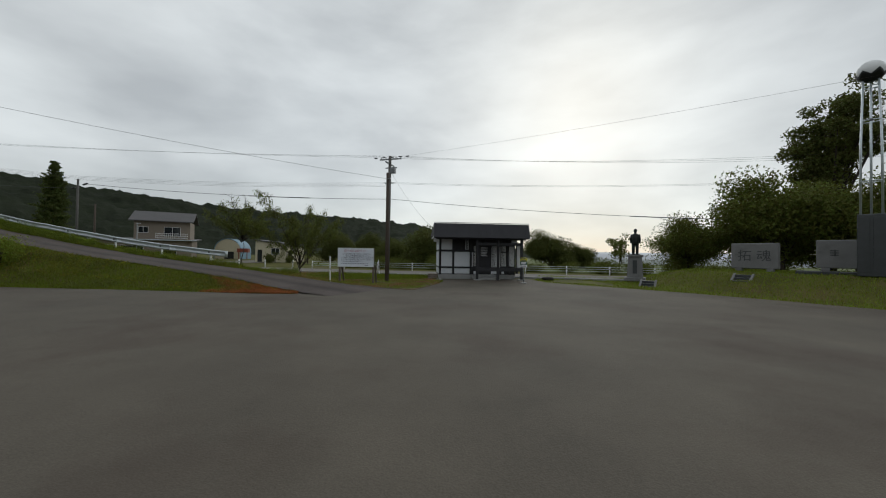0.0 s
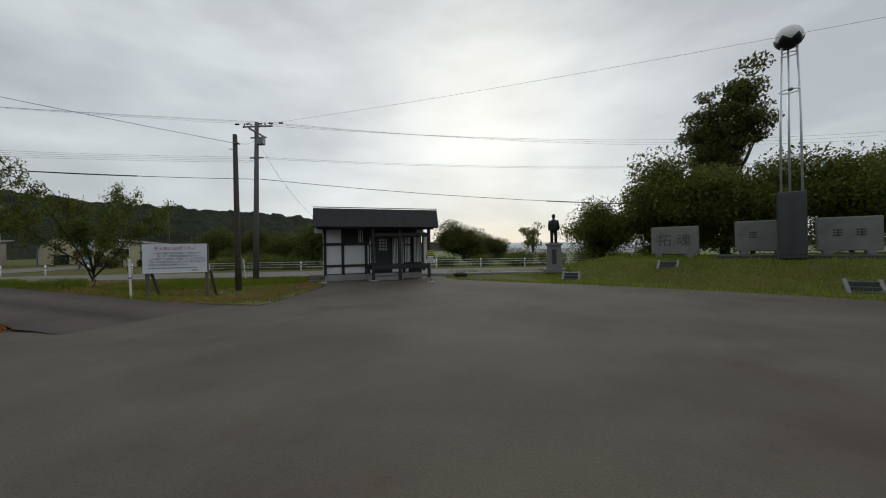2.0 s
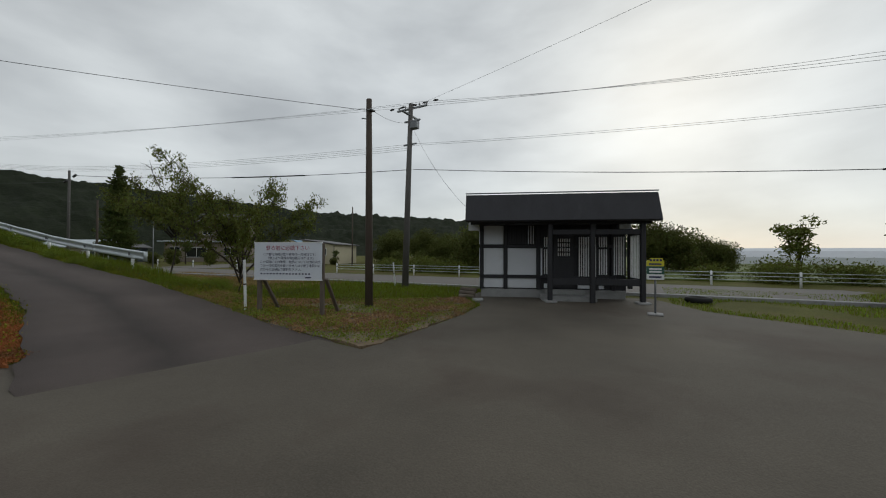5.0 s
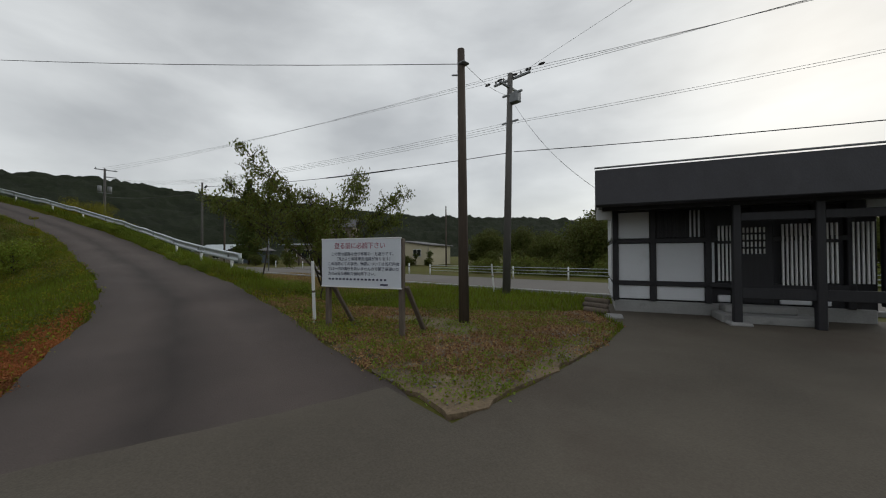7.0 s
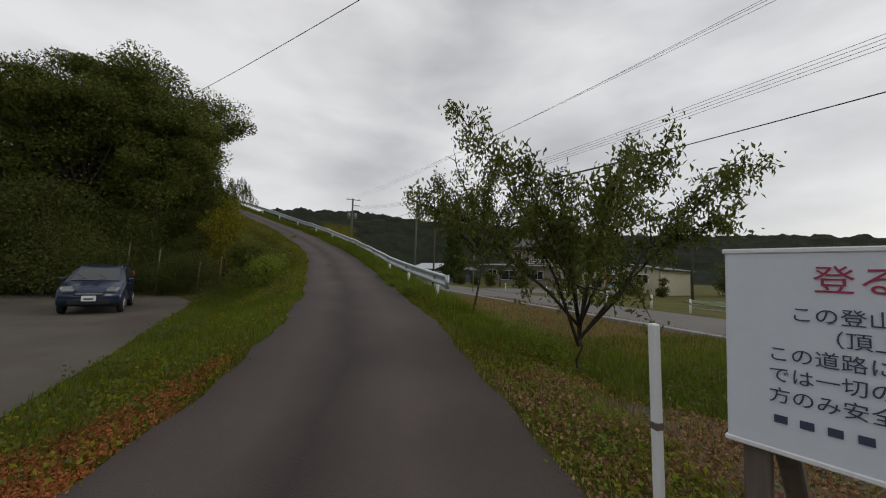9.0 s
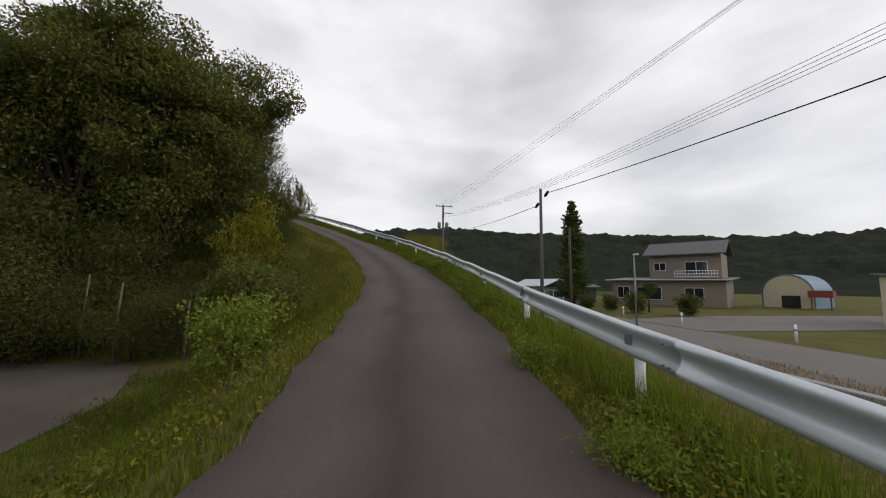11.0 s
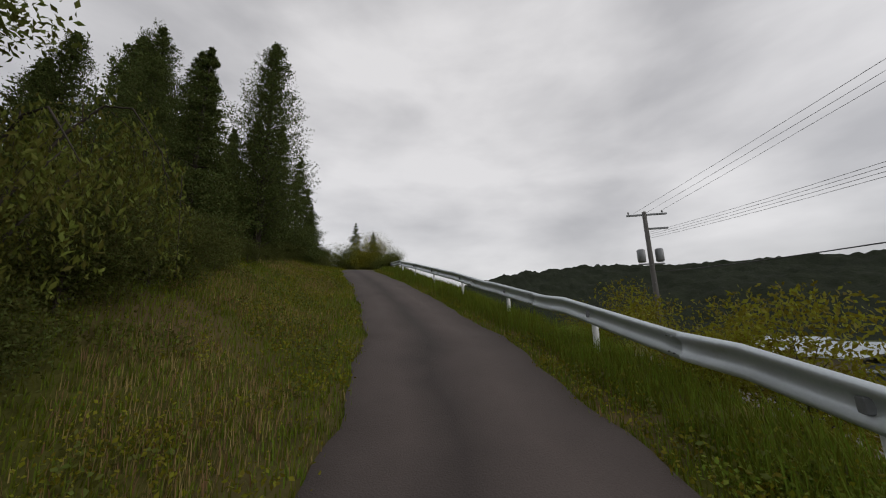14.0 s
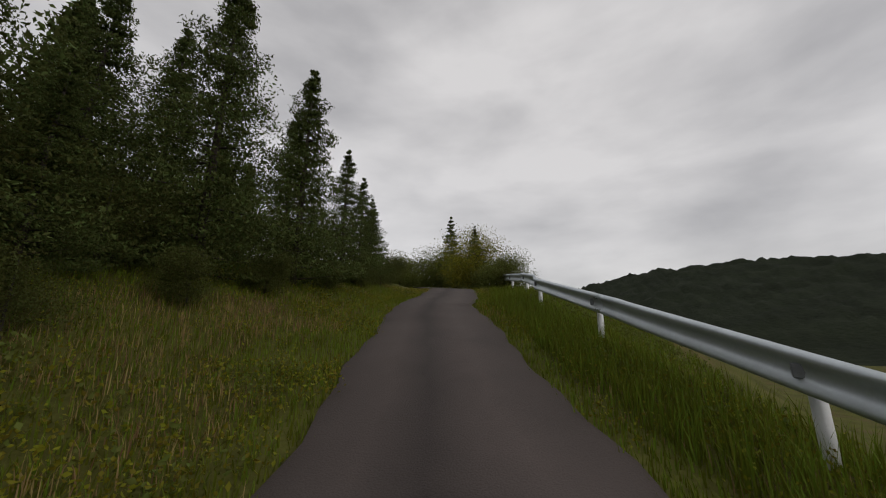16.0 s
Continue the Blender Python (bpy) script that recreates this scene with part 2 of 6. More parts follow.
# ---- mesh helpers ----
def mesh_ob(name, verts, faces, material, parent=None, smooth_shade=False, label=""):
    me = bpy.data.meshes.new(name)
    me.from_pydata([tuple(v) for v in verts], [], [tuple(f) for f in faces])
    me.update()
    if material:
        me.materials.append(material)
    if smooth_shade:
        me.shade_smooth()
    ob = new(name, me)
    if parent:
        ob.parent = parent
    if label:
        ob["label"] = label
    return ob


def part(name, bm, material, parent=None, label="", smooth_shade=False):
    me = bpy.data.meshes.new(name)
    bm.to_mesh(me)
    bm.free()
    if material:
        me.materials.append(material)
    if smooth_shade:
        me.shade_smooth()
    ob = new(name, me)
    if parent:
        ob.parent = parent
    if label:
        ob["label"] = label
    return ob


def empty(name, m, label, category, group="", kind=""):
    ob = new(name)
    ob.matrix_world = m
    ob.empty_display_size = 0.3
    return tagged(ob, label, category, group, kind)


def box_bm(size, at=(0, 0, 0), bevel=0.008, bm=None, m=None):
    """A bevelled box centred at `at`; with bm it is added to that mesh."""
    b = bmesh.new()
    bmesh.ops.create_cube(b, size=1.0)
    bmesh.ops.scale(b, vec=size, verts=b.verts)
    if bevel:
        bmesh.ops.bevel(b, geom=b.edges[:], offset=min(bevel, min(size) * 0.35), segments=1, affect="EDGES")
    bmesh.ops.translate(b, vec=at, verts=b.verts)
    if m is not None:
        b.transform(m)
    if bm is None:
        return b
    tmp = bpy.data.meshes.new("tmp")
    b.to_mesh(tmp)
    b.free()
    bm.from_mesh(tmp)
    bpy.data.meshes.remove(tmp)
    return bm


def boxes_bm(items, bevel=0.006):
    bm = bmesh.new()
    for size, at in items:
        box_bm(size, at, bevel, bm)
    return bm


def tube_data(points, radii, sides=8, verts=None, faces=None, cap=True):
    """A tapered tube along points."""
    verts = [] if verts is None else verts
    faces = [] if faces is None else faces
    start = len(verts)
    pts = [Vector(p) for p in points]
    n = len(pts)
    for i, p in enumerate(pts):
        d = (pts[min(i + 1, n - 1)] - pts[max(i - 1, 0)])
        d = d.normalized() if d.length > 1e-6 else Vector((0, 0, 1))
        a = d.cross(Vector((0, 0, 1)) if abs(d.z) < 0.9 else Vector((1, 0, 0))).normalized()
        c = d.cross(a)
        for k in range(sides):
            w = 2 * math.pi * k / sides
            verts.append(p + (a * math.cos(w) + c * math.sin(w)) * radii[i])
    for i in range(n - 1):
        for k in range(sides):
            q = start + i * sides
            faces.append((q + k, q + (k + 1) % sides, q + sides + (k + 1) % sides, q + sides + k))
    if cap:
        faces.append(tuple(start + k for k in range(sides))[::-1])
        faces.append(tuple(start + (n - 1) * sides + k for k in range(sides)))
    return verts, faces


def tube(name, points, radii, material, parent=None, sides=8, label=""):
    v, f = tube_data(points, radii, sides)
    return mesh_ob(name, v, f, material, parent, True, label)


# ---- the lie of the land ----
# axis of the ramp: x, y, height of the road surface
AXIS = [(-3.28, 19.07, 0.0), (-4.81, 19.53, 0.0), (-6.72, 19.88, 0.05), (-8.75, 20.1, 0.16), (-11.22, 20.21, 0.38), (-13.96, 20.3, 0.6), (-17.06, 20.24, 0.86),
        (-20.34, 20.01, 1.15), (-23.61, 19.69, 1.52), (-26.71, 19.33, 1.96), (-29.97, 18.78, 2.5), (-33.01, 17.93, 3.12), (-36.28, 16.68, 3.8), (-39.34, 15.38, 4.52),
        (-42.38, 13.64, 5.34), (-44.95, 11.76, 6.1), (-47.71, 9.51, 7.05), (-51.6, 6.2, 8.3), (-55.5, 3.0, 9.45), (-59.0, 0.9, 10.2), (-63.0, -2.0, 11.0), (-67.0, -6.5, 11.8), (-70.0, -13.0, 12.4), (-71.0, -24.0, 12.8)]
def on_axis(x, y):
    """Nearest point of the ramp's axis: way along it, offset to the right of it, height."""
    best = (1e9, 0, 0, 0)
    way = 0.0
    for (ax, ay, az), (bx, by, bz) in zip(AXIS, AXIS[1:]):
        dx, dy = bx - ax, by - ay
        n = math.hypot(dx, dy)
        u = max(0.0, min(1.0, ((x - ax) * dx + (y - ay) * dy) / (n * n)))
        ex, ey = x - ax - u * dx, y - ay - u * dy
        d = math.hypot(ex, ey)
        if d < best[0]:
            side = 1 if (ex * dy - ey * dx) > 0 else -1
            best = (d, way + u * n, side * d, az + u * (bz - az))
        way += n
    return best[1:]
def smooth(a, b, v):
    u = max(0.0, min(1.0, (v - a) / (b - a)))
    return u * u * (3 - 2 * u)
def base(x, y):
    """The ground without the ramp: car park and road level, a mound by the stones, the wooded hill beside the ramp."""
    z = -0.02
    z += 0.95 * smooth(1.8, 6.0, ((y - 27) + 0.95 * (x - 5)) / 1.4) * smooth(7.0, 11.5, x) * (1 - smooth(30, 38, x)) * (1 - smooth(32, 39, y))
    return z
def height(x, y):
    s, d, zr = on_axis(x, y)
    b = base(x, y)
    if d > 0:
        out = max(0.0, d - 2.6 - 0.8 * smooth(24, 38, s))
        bend = 0.6 * smooth(57, 66, s)
        z = zr - 0.04 - out * 0.6 * (1 - bend) - max(0.0, out - 7) * 0.6 * bend if d > 0.7 else zr - 0.03
        return max(z, b) if zr > 0.15 else b + (max(zr, 0)) * (1 - smooth(1.5, 3, d))
    e = -d
    up = smooth(30, 40, s)
    z = zr - 0.03
    floor = (1.8 * smooth(27, 38, -x) + 6.5 * smooth(38, 72, -x)) * smooth(2, 8, e)
    lo = max(b + floor, z - max(0.0, e - 1.9) * (0.3 + 0.3 * smooth(11, 23, s)))
    hi = z + 1.5 * smooth(1.5, 7.0, e) + 2.5 * smooth(9, 45, e)
    return lo * (1 - up) + hi * up


def axis_point(s, d=0.0, lift=0.0):
    """The point at way s along the ramp's axis, d to its right, lift over the road."""
    way = 0.0
    for i, ((ax, ay, az), (bx, by, bz)) in enumerate(zip(AXIS, AXIS[1:])):
        n = math.hypot(bx - ax, by - ay)
        if s <= way + n or i == len(AXIS) - 2:
            u = (s - way) / n
            ex, ey = (bx - ax) / n, (by - ay) / n
            return Vector((ax + u * (bx - ax) + ey * d, ay + u * (by - ay) - ex * d, az + u * (bz - az) + lift))
        way += n


def steps(a, b, fine_a, fine_b, fine, coarse):
    """Grid lines from a to b, close together between fine_a and fine_b."""
    out = [fine_a + fine * i for i in range(int((fine_b - fine_a) / fine) + 1)]
    w, step = out[-1], coarse
    while w < b:
        w = min(b, w + step)
        step *= 1.35
        out.append(w)
    w, step, low = out[0], coarse, []
    while w > a:
        w = max(a, w - step)
        step *= 1.35
        low.append(w)
    return low[::-1] + out


gx, gy = steps(-1600, 1600, -72, 22, 0.55, 1.0), steps(-1500, 1800, -8, 31, 0.5, 1.0)
gv = [(x, y, height(x, y) + 0.03 * noise.noise((x * 0.9, y * 0.9, 0)) * (0 if abs(x) > 200 else 1)) for y in gy for x in gx]
gf = [(j * len(gx) + i, j * len(gx) + i + 1, (j + 1) * len(gx) + i + 1, (j + 1) * len(gx) + i) for j in range(len(gy) - 1) for i in range(len(gx) - 1)]
LAND_X, LAND_Y, LAND_Z = np.array(gx), np.array(gy), np.array([p[2] for p in gv]).reshape(len(gy), len(gx))


def ground_z(x, y):
    """Height of the ground's mesh under arrays of places."""
    i, j = np.clip(np.searchsorted(LAND_X, x) - 1, 0, len(LAND_X) - 2), np.clip(np.searchsorted(LAND_Y, y) - 1, 0, len(LAND_Y) - 2)
    u, w = (x - LAND_X[i]) / (LAND_X[i + 1] - LAND_X[i]), (y - LAND_Y[j]) / (LAND_Y[j + 1] - LAND_Y[j])
    return (LAND_Z[j, i] * (1 - u) + LAND_Z[j, i + 1] * u) * (1 - w) + (LAND_Z[j + 1, i] * (1 - u) + LAND_Z[j + 1, i + 1] * u) * w


ground = tagged(mesh_ob("ground", gv, gf, M["ground"], None, True), "rough grassy ground with bare earth and a mound", "ground", kind="structure")


def strip(name, left, right, material, label, lift=0.02, cross=6, grow=0.0):
    """A road surface between two lines of (x, y, z)."""
    v, f = [], []
    for i, (a, b) in enumerate(zip(left, right)):
        rise = smooth(0, 14, i) if grow else 1.0
        for k in range(cross + 1):
            u = k / cross
            p = Vector(a).lerp(Vector(b), u)
            v.append((p.x, p.y, p.z + lift + rise * (grow + 0.03 * (1 - (2 * u - 1) ** 2))))
    n = cross + 1
    for i in range(len(left) - 1):
        for k in range(cross):
            f.append((i * n + k, i * n + k + 1, (i + 1) * n + k + 1, (i + 1) * n + k))
    ob = mesh_ob(name, v, f, material, None, True)
    layer = ob.data.uv_layers.new(name="across")
    for loop in ob.data.loops:
        layer.data[loop.index].uv = ((loop.vertex_index % n) / cross, loop.vertex_index // n)
    return tagged(ob, label, "road", kind="structure")


def flat_sheet(name, outline, z, material, label, category):
    """A flat paved sheet with the given outline and a thin edge."""
    bm = bmesh.new()
    face = bm.faces.new([bm.verts.new((x, y, z)) for x, y in outline])
    ext = bmesh.ops.extrude_face_region(bm, geom=[face])
    bmesh.ops.translate(bm, vec=(0, 0, -0.06), verts=[g for g in ext["geom"] if isinstance(g, bmesh.types.BMVert)])
    bmesh.ops.recalc_face_normals(bm, faces=bm.faces[:])
    return tagged(part(name, bm, material), label, category, kind="structure")


# ---- paved ground ----
LOT = [(-3.45, 20.65), (-3.4, 22.0), (-3.45, 24.5), (-3.7, 26.3), (-4.9, 27.8), (-5.2, 29.6), (1.0, 30.8), (2.2, 28.4), (3.2, 27.7), (5.0, 26.6), (6.6, 25.8), (8.6, 24.6), (10.9, 22.9), (13.1, 21.0), (14.7, 19.0), (22, 9), (40, -10), (40, -34),
       (-29, -34), (-29, 8.0), (-27.5, 11.5), (-24.5, 13.4), (-22.0, 14.0), (-17.5, 15.0), (-14.4, 15.75), (-11.4, 16.35), (-9.4, 16.7), (-8.0, 17.0), (-7.0, 17.4), (-7.3, 17.7), (-9.2, 18.0), (-9.2, 21.2), (-6.6, 21.0)]
car_park = flat_sheet("car_park", LOT, 0.012, M["asphalt"], "worn grey-brown asphalt car park with patches", "car park")


def edge_l(s):
    return float(np.interp(s, (1.5, 3.4, 5.0, 6.8, 8.5, 15, 20, 26, 34, 40, 47, 60, 90), (-2.3, -2.3, -2.15, -1.9, -1.7, -1.6, -1.6, -1.45, -1.4, -1.25, -1.15, -1.1, -1.3))) + 0.04 * math.sin(s * 1.9) + 0.03 * math.sin(s * 5.3)


def edge_r(s):
    return float(np.interp(s, (1.5, 5, 8.5, 15, 20, 27, 40, 50, 57, 90), (1.3, 1.25, 1.38, 1.35, 1.48, 1.45, 1.5, 1.42, 1.15, 1.3))) + 0.05 * math.sin(s * 1.3) + 0.03 * math.sin(s * 4.7)


ramp_s = [1.2 + 0.3 * i for i in range(290)]
ramp_road = strip("ramp_road", [axis_point(s, edge_l(s)) for s in ramp_s], [axis_point(s, edge_r(s)) for s in ramp_s], M["ramp_asphalt"], "narrow dark asphalt lane climbing along an embankment", lift=0.008, grow=0.025)
ROAD_LINE = pose(-10, 31.2, 0, 0, 0, 5)


def by_road(x, y, z=0.0):
    """A point x along the village road and y across it from its near edge."""
    return ROAD_LINE @ Vector((x, y, z))


main_x = [-150 + 8 * i for i in range(36)]
main_road = strip("main_road", [by_road(x, 6.2) for x in main_x], [by_road(x, 0) for x in main_x], M["road_asphalt"], "grey asphalt village road", lift=0.0)
drive = flat_sheet("house_drive", [(-44, 34.2), (-37, 34.8), (-38, 43), (-41, 60), (-50, 60), (-48, 44)], 0.03, M["road_asphalt"], "pale asphalt drive between the houses", "drive")
edging = tagged(part("road_edging", box_bm((160, 0.3, 0.16), (-50, -0.2, 0.03), 0.02, m=ROAD_LINE), M["concrete"]), "pale concrete edging along the village road", "kerb", kind="structure")
def ragged(outline, step, amount, seed):
    """An outline with its edges broken up."""
    out = []
    for (ax, ay), (bx, by) in zip(outline, outline[1:] + outline[:1]):
        k = max(1, int(math.hypot(bx - ax, by - ay) / step))
        for i in range(k):
            u = i / k
            x, y = ax + u * (bx - ax), ay + u * (by - ay)
            out.append((x + amount * noise.noise((x * 3, y * 3, seed)), y + amount * noise.noise((x * 3, y * 3, seed + 9))))
    return out


ISLAND = [(-3.5, 20.75), (-3.45, 22.0), (-3.5, 24.5), (-3.85, 26.2), (-5.0, 27.7), (-6.0, 26.6), (-8.0, 25.2), (-10.2, 24.0), (-11.4, 22.8), (-11.0, 21.75), (-8.6, 21.45), (-6.7, 21.2), (-5.0, 20.9)]
island = flat_sheet("earth_island", ragged(ISLAND, 0.2, 0.14, 3), 0.03, M["bare"], "bare brown earth with stones and dry leaves between the lanes", "earth")
LITTER = [(-7.05, 17.45), (-8.0, 17.05), (-9.4, 16.75), (-10.7, 16.5), (-10.3, 17.2), (-11.4, 17.95), (-12.4, 18.35), (-10.4, 18.25), (-9.0, 18.0), (-7.9, 17.72)]
litter = flat_sheet("litter_patch", ragged(LITTER, 0.2, 0.2, 5), 0.05, M["rust_litter"], "rust-brown dry pine litter on the verge", "litter")
far_field = flat_sheet("far_rice_field", [(-230, 50), (-112, 56), (-118, 74), (-130, 100), (-230, 120)], 0.05, M["far_field"], "flat green rice field beyond the village", "field")
field = flat_sheet("rice_field", [(-29, 46), (-16, 41), (70, 48), (160, 160), (-40, 200)], 0.05, M["field"], "flat bright green rice field behind the road", "field")


# ---- wooded hills on the horizon ----
def hill_ring():
    table = [(-60, 0.5), (-20, 0.6), (0, 0.8), (8, 1.8), (16, 4.2), (20, 5.4), (32, 6.2), (40, 6.4), (50, 6.8), (60, 7.6), (69, 8.2), (78, 8.6), (88, 9.4), (98, 9.2), (105, 7.8), (112, 6.0), (130, 3.4), (150, 2.5)]
    az = [t[0] for t in table]
    el = [t[1] for t in table]
    v, f = [], []
    cols, rows = 640, 30
    for i in range(cols + 1):
        a = -60 + 210 * i / cols
        crest = math.tan(radians(float(np.interp(a, az, el)))) * 450
        for j in range(rows + 1):
            u = j / rows
            r = 190 + 260 * u
            x, y = -12 - math.sin(radians(a)) * r, 20 + math.cos(radians(a)) * r
            fold = 1 + 0.3 * noise.noise((x * 0.012, y * 0.012, 3)) * (1 - u)
            trees = 3.6 * noise.noise((x * 0.07, y * 0.07, 1)) + 2.6 * noise.noise((x * 0.25, y * 0.25, 7))
            v.append((x, y, crest * u ** 1.1 * fold + trees * min(1, u * 4) - 1.0))
    n = rows + 1
    for i in range(cols):
        for j in range(rows):
            f.append((i * n + j, (i + 1) * n + j, (i + 1) * n + j + 1, i * n + j + 1))
    return mesh_ob("wooded_hills", v, f, M["hill"], None, True)


tagged(hill_ring(), "dark wooded hills along the horizon", "hills", kind="structure")


# ---- toilet house: black timber, white plaster ----
def toilet_house(m):
    t = empty("toilet_house", m, "small black timber and white plaster public toilet, black roof", "building")
    part("foundation", boxes_bm([((4.3, 2.5, 0.3), (2.17, 2.3, 0.13))], 0.02), M["concrete"], t, "grey concrete foundation")
    bm = boxes_bm([((4.36, 2.4, 2.25), (2.17, 2.3, 1.36))], 0.01)
    part("wall", bm, M["black_wood"], t, "dark timber wall core")
    y = 1.07
    # white infill panels: x0, x1, z0, z1
    for x0, x1, z0, z1 in ((0.1, 0.72, 0.32, 0.64), (0.1, 0.72, 0.74, 1.62), (0.1, 0.72, 1.74, 2.36), (0.84, 1.72, 0.32, 0.64), (0.84, 1.72, 0.74, 1.62), (1.95, 2.16, 0.32, 0.47), (2.95, 3.42, 0.32, 0.47), (3.55, 3.7, 0.32, 0.47), (1.83, 1.9, 0.74, 1.62)):
        part("plaster_panel", box_bm((x1 - x0, 0.05, z1 - z0), ((x0 + x1) / 2, y, (z0 + z1) / 2), 0.01), M["plaster"], t, "white plaster panel")
    for y0, y1, z0, z1 in ((1.2, 1.95, 0.32, 0.64), (1.2, 1.95, 0.74, 1.62), (1.2, 1.95, 1.74, 2.36), (2.1, 3.3, 0.32, 0.64), (2.1, 3.3, 0.74, 1.62), (2.1, 3.3, 1.74, 2.36)):
        part("plaster_panel", box_bm((0.05, y1 - y0, z1 - z0), (-0.02, (y0 + y1) / 2, (z0 + z1) / 2), 0.01), M["plaster"], t, "white plaster panel")
    # timber frame on the front
    for x in (0.04, 0.78, 1.78, 2.55, 3.48, 3.96):
        part("timber_post", box_bm((0.12, 0.12, 2.2), (x, y - 0.02, 1.38), 0.012), M["black_wood"], t)
    for z in (0.69, 1.68, 2.42):
        part("timber_rail", box_bm((4.05, 0.1, 0.11), (2.0, y - 0.03, z), 0.012), M["black_wood"], t)
    # window with slats beside the entrance
    part("window_recess", box_bm((0.95, 0.05, 0.62), (1.28, y + 0.005, 2.05), 0.01), M["black_wood"], t)
    for i in range(12):
        x = 0.88 + 0.075 * i
        part("slat", box_bm((0.03, 0.03, 0.6), (x, y - 0.035, 2.05), 0.004), M["plaster"] if i in (8, 9, 10) else M["black_wood"], t)
    # lattices with white slats
    for x0, n, z0, z1 in ((1.96, 4, 0.78, 1.98), (2.98, 8, 0.72, 1.98), (3.56, 4, 0.78, 1.98), (3.98, 5, 0.78, 1.98)):
        for i in range(n):
            part("slat", box_bm((0.03, 0.04, z1 - z0), (x0 + 0.066 * i, y - 0.07, (z0 + z1) / 2), 0.004), M["white_paint"], t, "thin white slat")
    for z in (1.62,):
        for x0, w in ((2.06, 0.3), (3.66, 0.3)):
            part("timber_rail", box_bm((w, 0.05, 0.06), (x0, y - 0.1, z), 0.006), M["black_wood"], t)
    door = part("door", box_bm((0.62, 0.06, 1.75), (2.52, y - 0.06, 1.2), 0.012), M["black_wood"], t, "black door with a small white lattice")
    for r in range(4):
        for c in range(6):
            part("lattice_bar", box_bm((0.025, 0.03, 0.11), (2.36 + 0.065 * c, y - 0.105, 1.42 + 0.15 * r), 0.003), M["white_paint"], door)
    # free posts and rails of the porch
    for x in (1.98, 3.12, 4.42):
        part("porch_post", box_bm((0.13, 0.13, 2.32), (x, 0.08, 1.16), 0.015), M["black_wood"], t)
    part("porch_post", box_bm((0.12, 0.12, 1.9), (4.42, 1.0, 1.3), 0.015), M["black_wood"], t)
    for z, h in ((0.62, 0.2), (2.08, 0.16)):
        part("porch_rail", box_bm((2.5, 0.07, h), (3.2, 0.08, z), 0.012), M["black_wood"], t)
        part("porch_rail", box_bm((0.07, 0.95, h), (4.42, 0.56, z), 0.012), M["black_wood"], t)
    for i in range(7):
        part("slat", box_bm((0.03, 0.03, 1.3), (4.42, 0.2 + 0.12 * i, 1.36), 0.004), M["white_paint"], t, "thin white slat")
    for x in (2.0, 4.42, -0.05):
        part("post_base", boxes_bm([((0.34, 0.34, 0.08), (x, 0.08, 0.03))], 0.03), M["concrete"], t, "pale concrete footing")
    part("step", box_bm((1.5, 0.7, 0.16), (2.55, 0.6, 0.08), 0.02), M["concrete"], t, "concrete entrance step")
    part("step", box_bm((1.1, 0.4, 0.14), (2.5, 0.82, 0.23), 0.02), M["concrete"], t)
    # roof: steep black front, thin white verge, low back slope
    bm = bmesh.new()
    prof = [(-0.3, 2.4), (-0.02, 3.2), (0.3, 3.24), (4.0, 2.75), (4.0, 2.62), (0.4, 2.52), (-0.2, 2.36)]
    a = [bm.verts.new((-0.38, py, pz)) for py, pz in prof]
    b = [bm.verts.new((4.78, py, pz)) for py, pz in prof]
    bm.faces.new(a[::-1])
    bm.faces.new(b)
    for i in range(len(prof)):
        j = (i + 1) % len(prof)
        bm.faces.new((a[i], a[j], b[j], b[i]))
    bmesh.ops.recalc_face_normals(bm, faces=bm.faces[:])
    bmesh.ops.bevel(bm, geom=bm.edges[:], offset=0.012, segments=1, affect="EDGES")
    roof = part("roof", bm, M["roofing"], t, "black roofing, faded in streaks")
    part("ridge_trim", box_bm((5.18, 0.06, 0.03), (2.2, 0.0, 3.25), 0.006), M["grey_metal"], roof)
    part("bargeboard", boxes_bm([((0.03, 3.6, 0.12), (-0.33, 1.8, 2.5))], 0.006), M["white_paint"], t, "white bargeboard")
    part("eaves_beam", box_bm((4.9, 0.12, 0.14), (2.2, 0.1, 2.38), 0.012), M["black_wood"], t)
    for x in (-0.2, 4.2):
        part("gable_panel", box_bm((0.32, 0.04, 0.24), (x, 0.75, 2.3), 0.008), M["plaster"], t, "white panel under the eaves")
    part("wall_lamp", boxes_bm([((0.1, 0.1, 0.12), (-0.08, 1.2, 2.25))], 0.03), M["lamp_glass"], t)
    return t


toilet_house(pose(-4.15, 27.20, 0.0, 0, 0, 20.9) @ Matrix.Diagonal((1.178, 1.178, 1.119, 1)))
for k, (x, y, z) in enumerate(((-4.75, 27.55, 0.02), (-4.85, 27.75, 0.12), (-4.9, 28.0, 0.22))):
    tagged(tube("log", [(x - 0.35, y + 0.1, z + 0.06), (x + 0.3, y - 0.05, z + 0.06)], [0.075, 0.08], M["old_wood"], None, 10), "short grey log stacked by the toilet wall", "log", "stacked logs")


# ---- posts, signs ----
def text_ob(name, body, size, material, parent, m, label="", align="LEFT"):
    cu = bpy.data.curves.new(name, "FONT")
    cu.body, cu.size, cu.align_x, cu.extrude = body, size, align, 0.001
    ob = new(name, cu)
    ob.data.materials.append(material)
    ob.parent = parent
    ob.matrix_basis = m
    if label:
        ob["label"] = label
    return ob


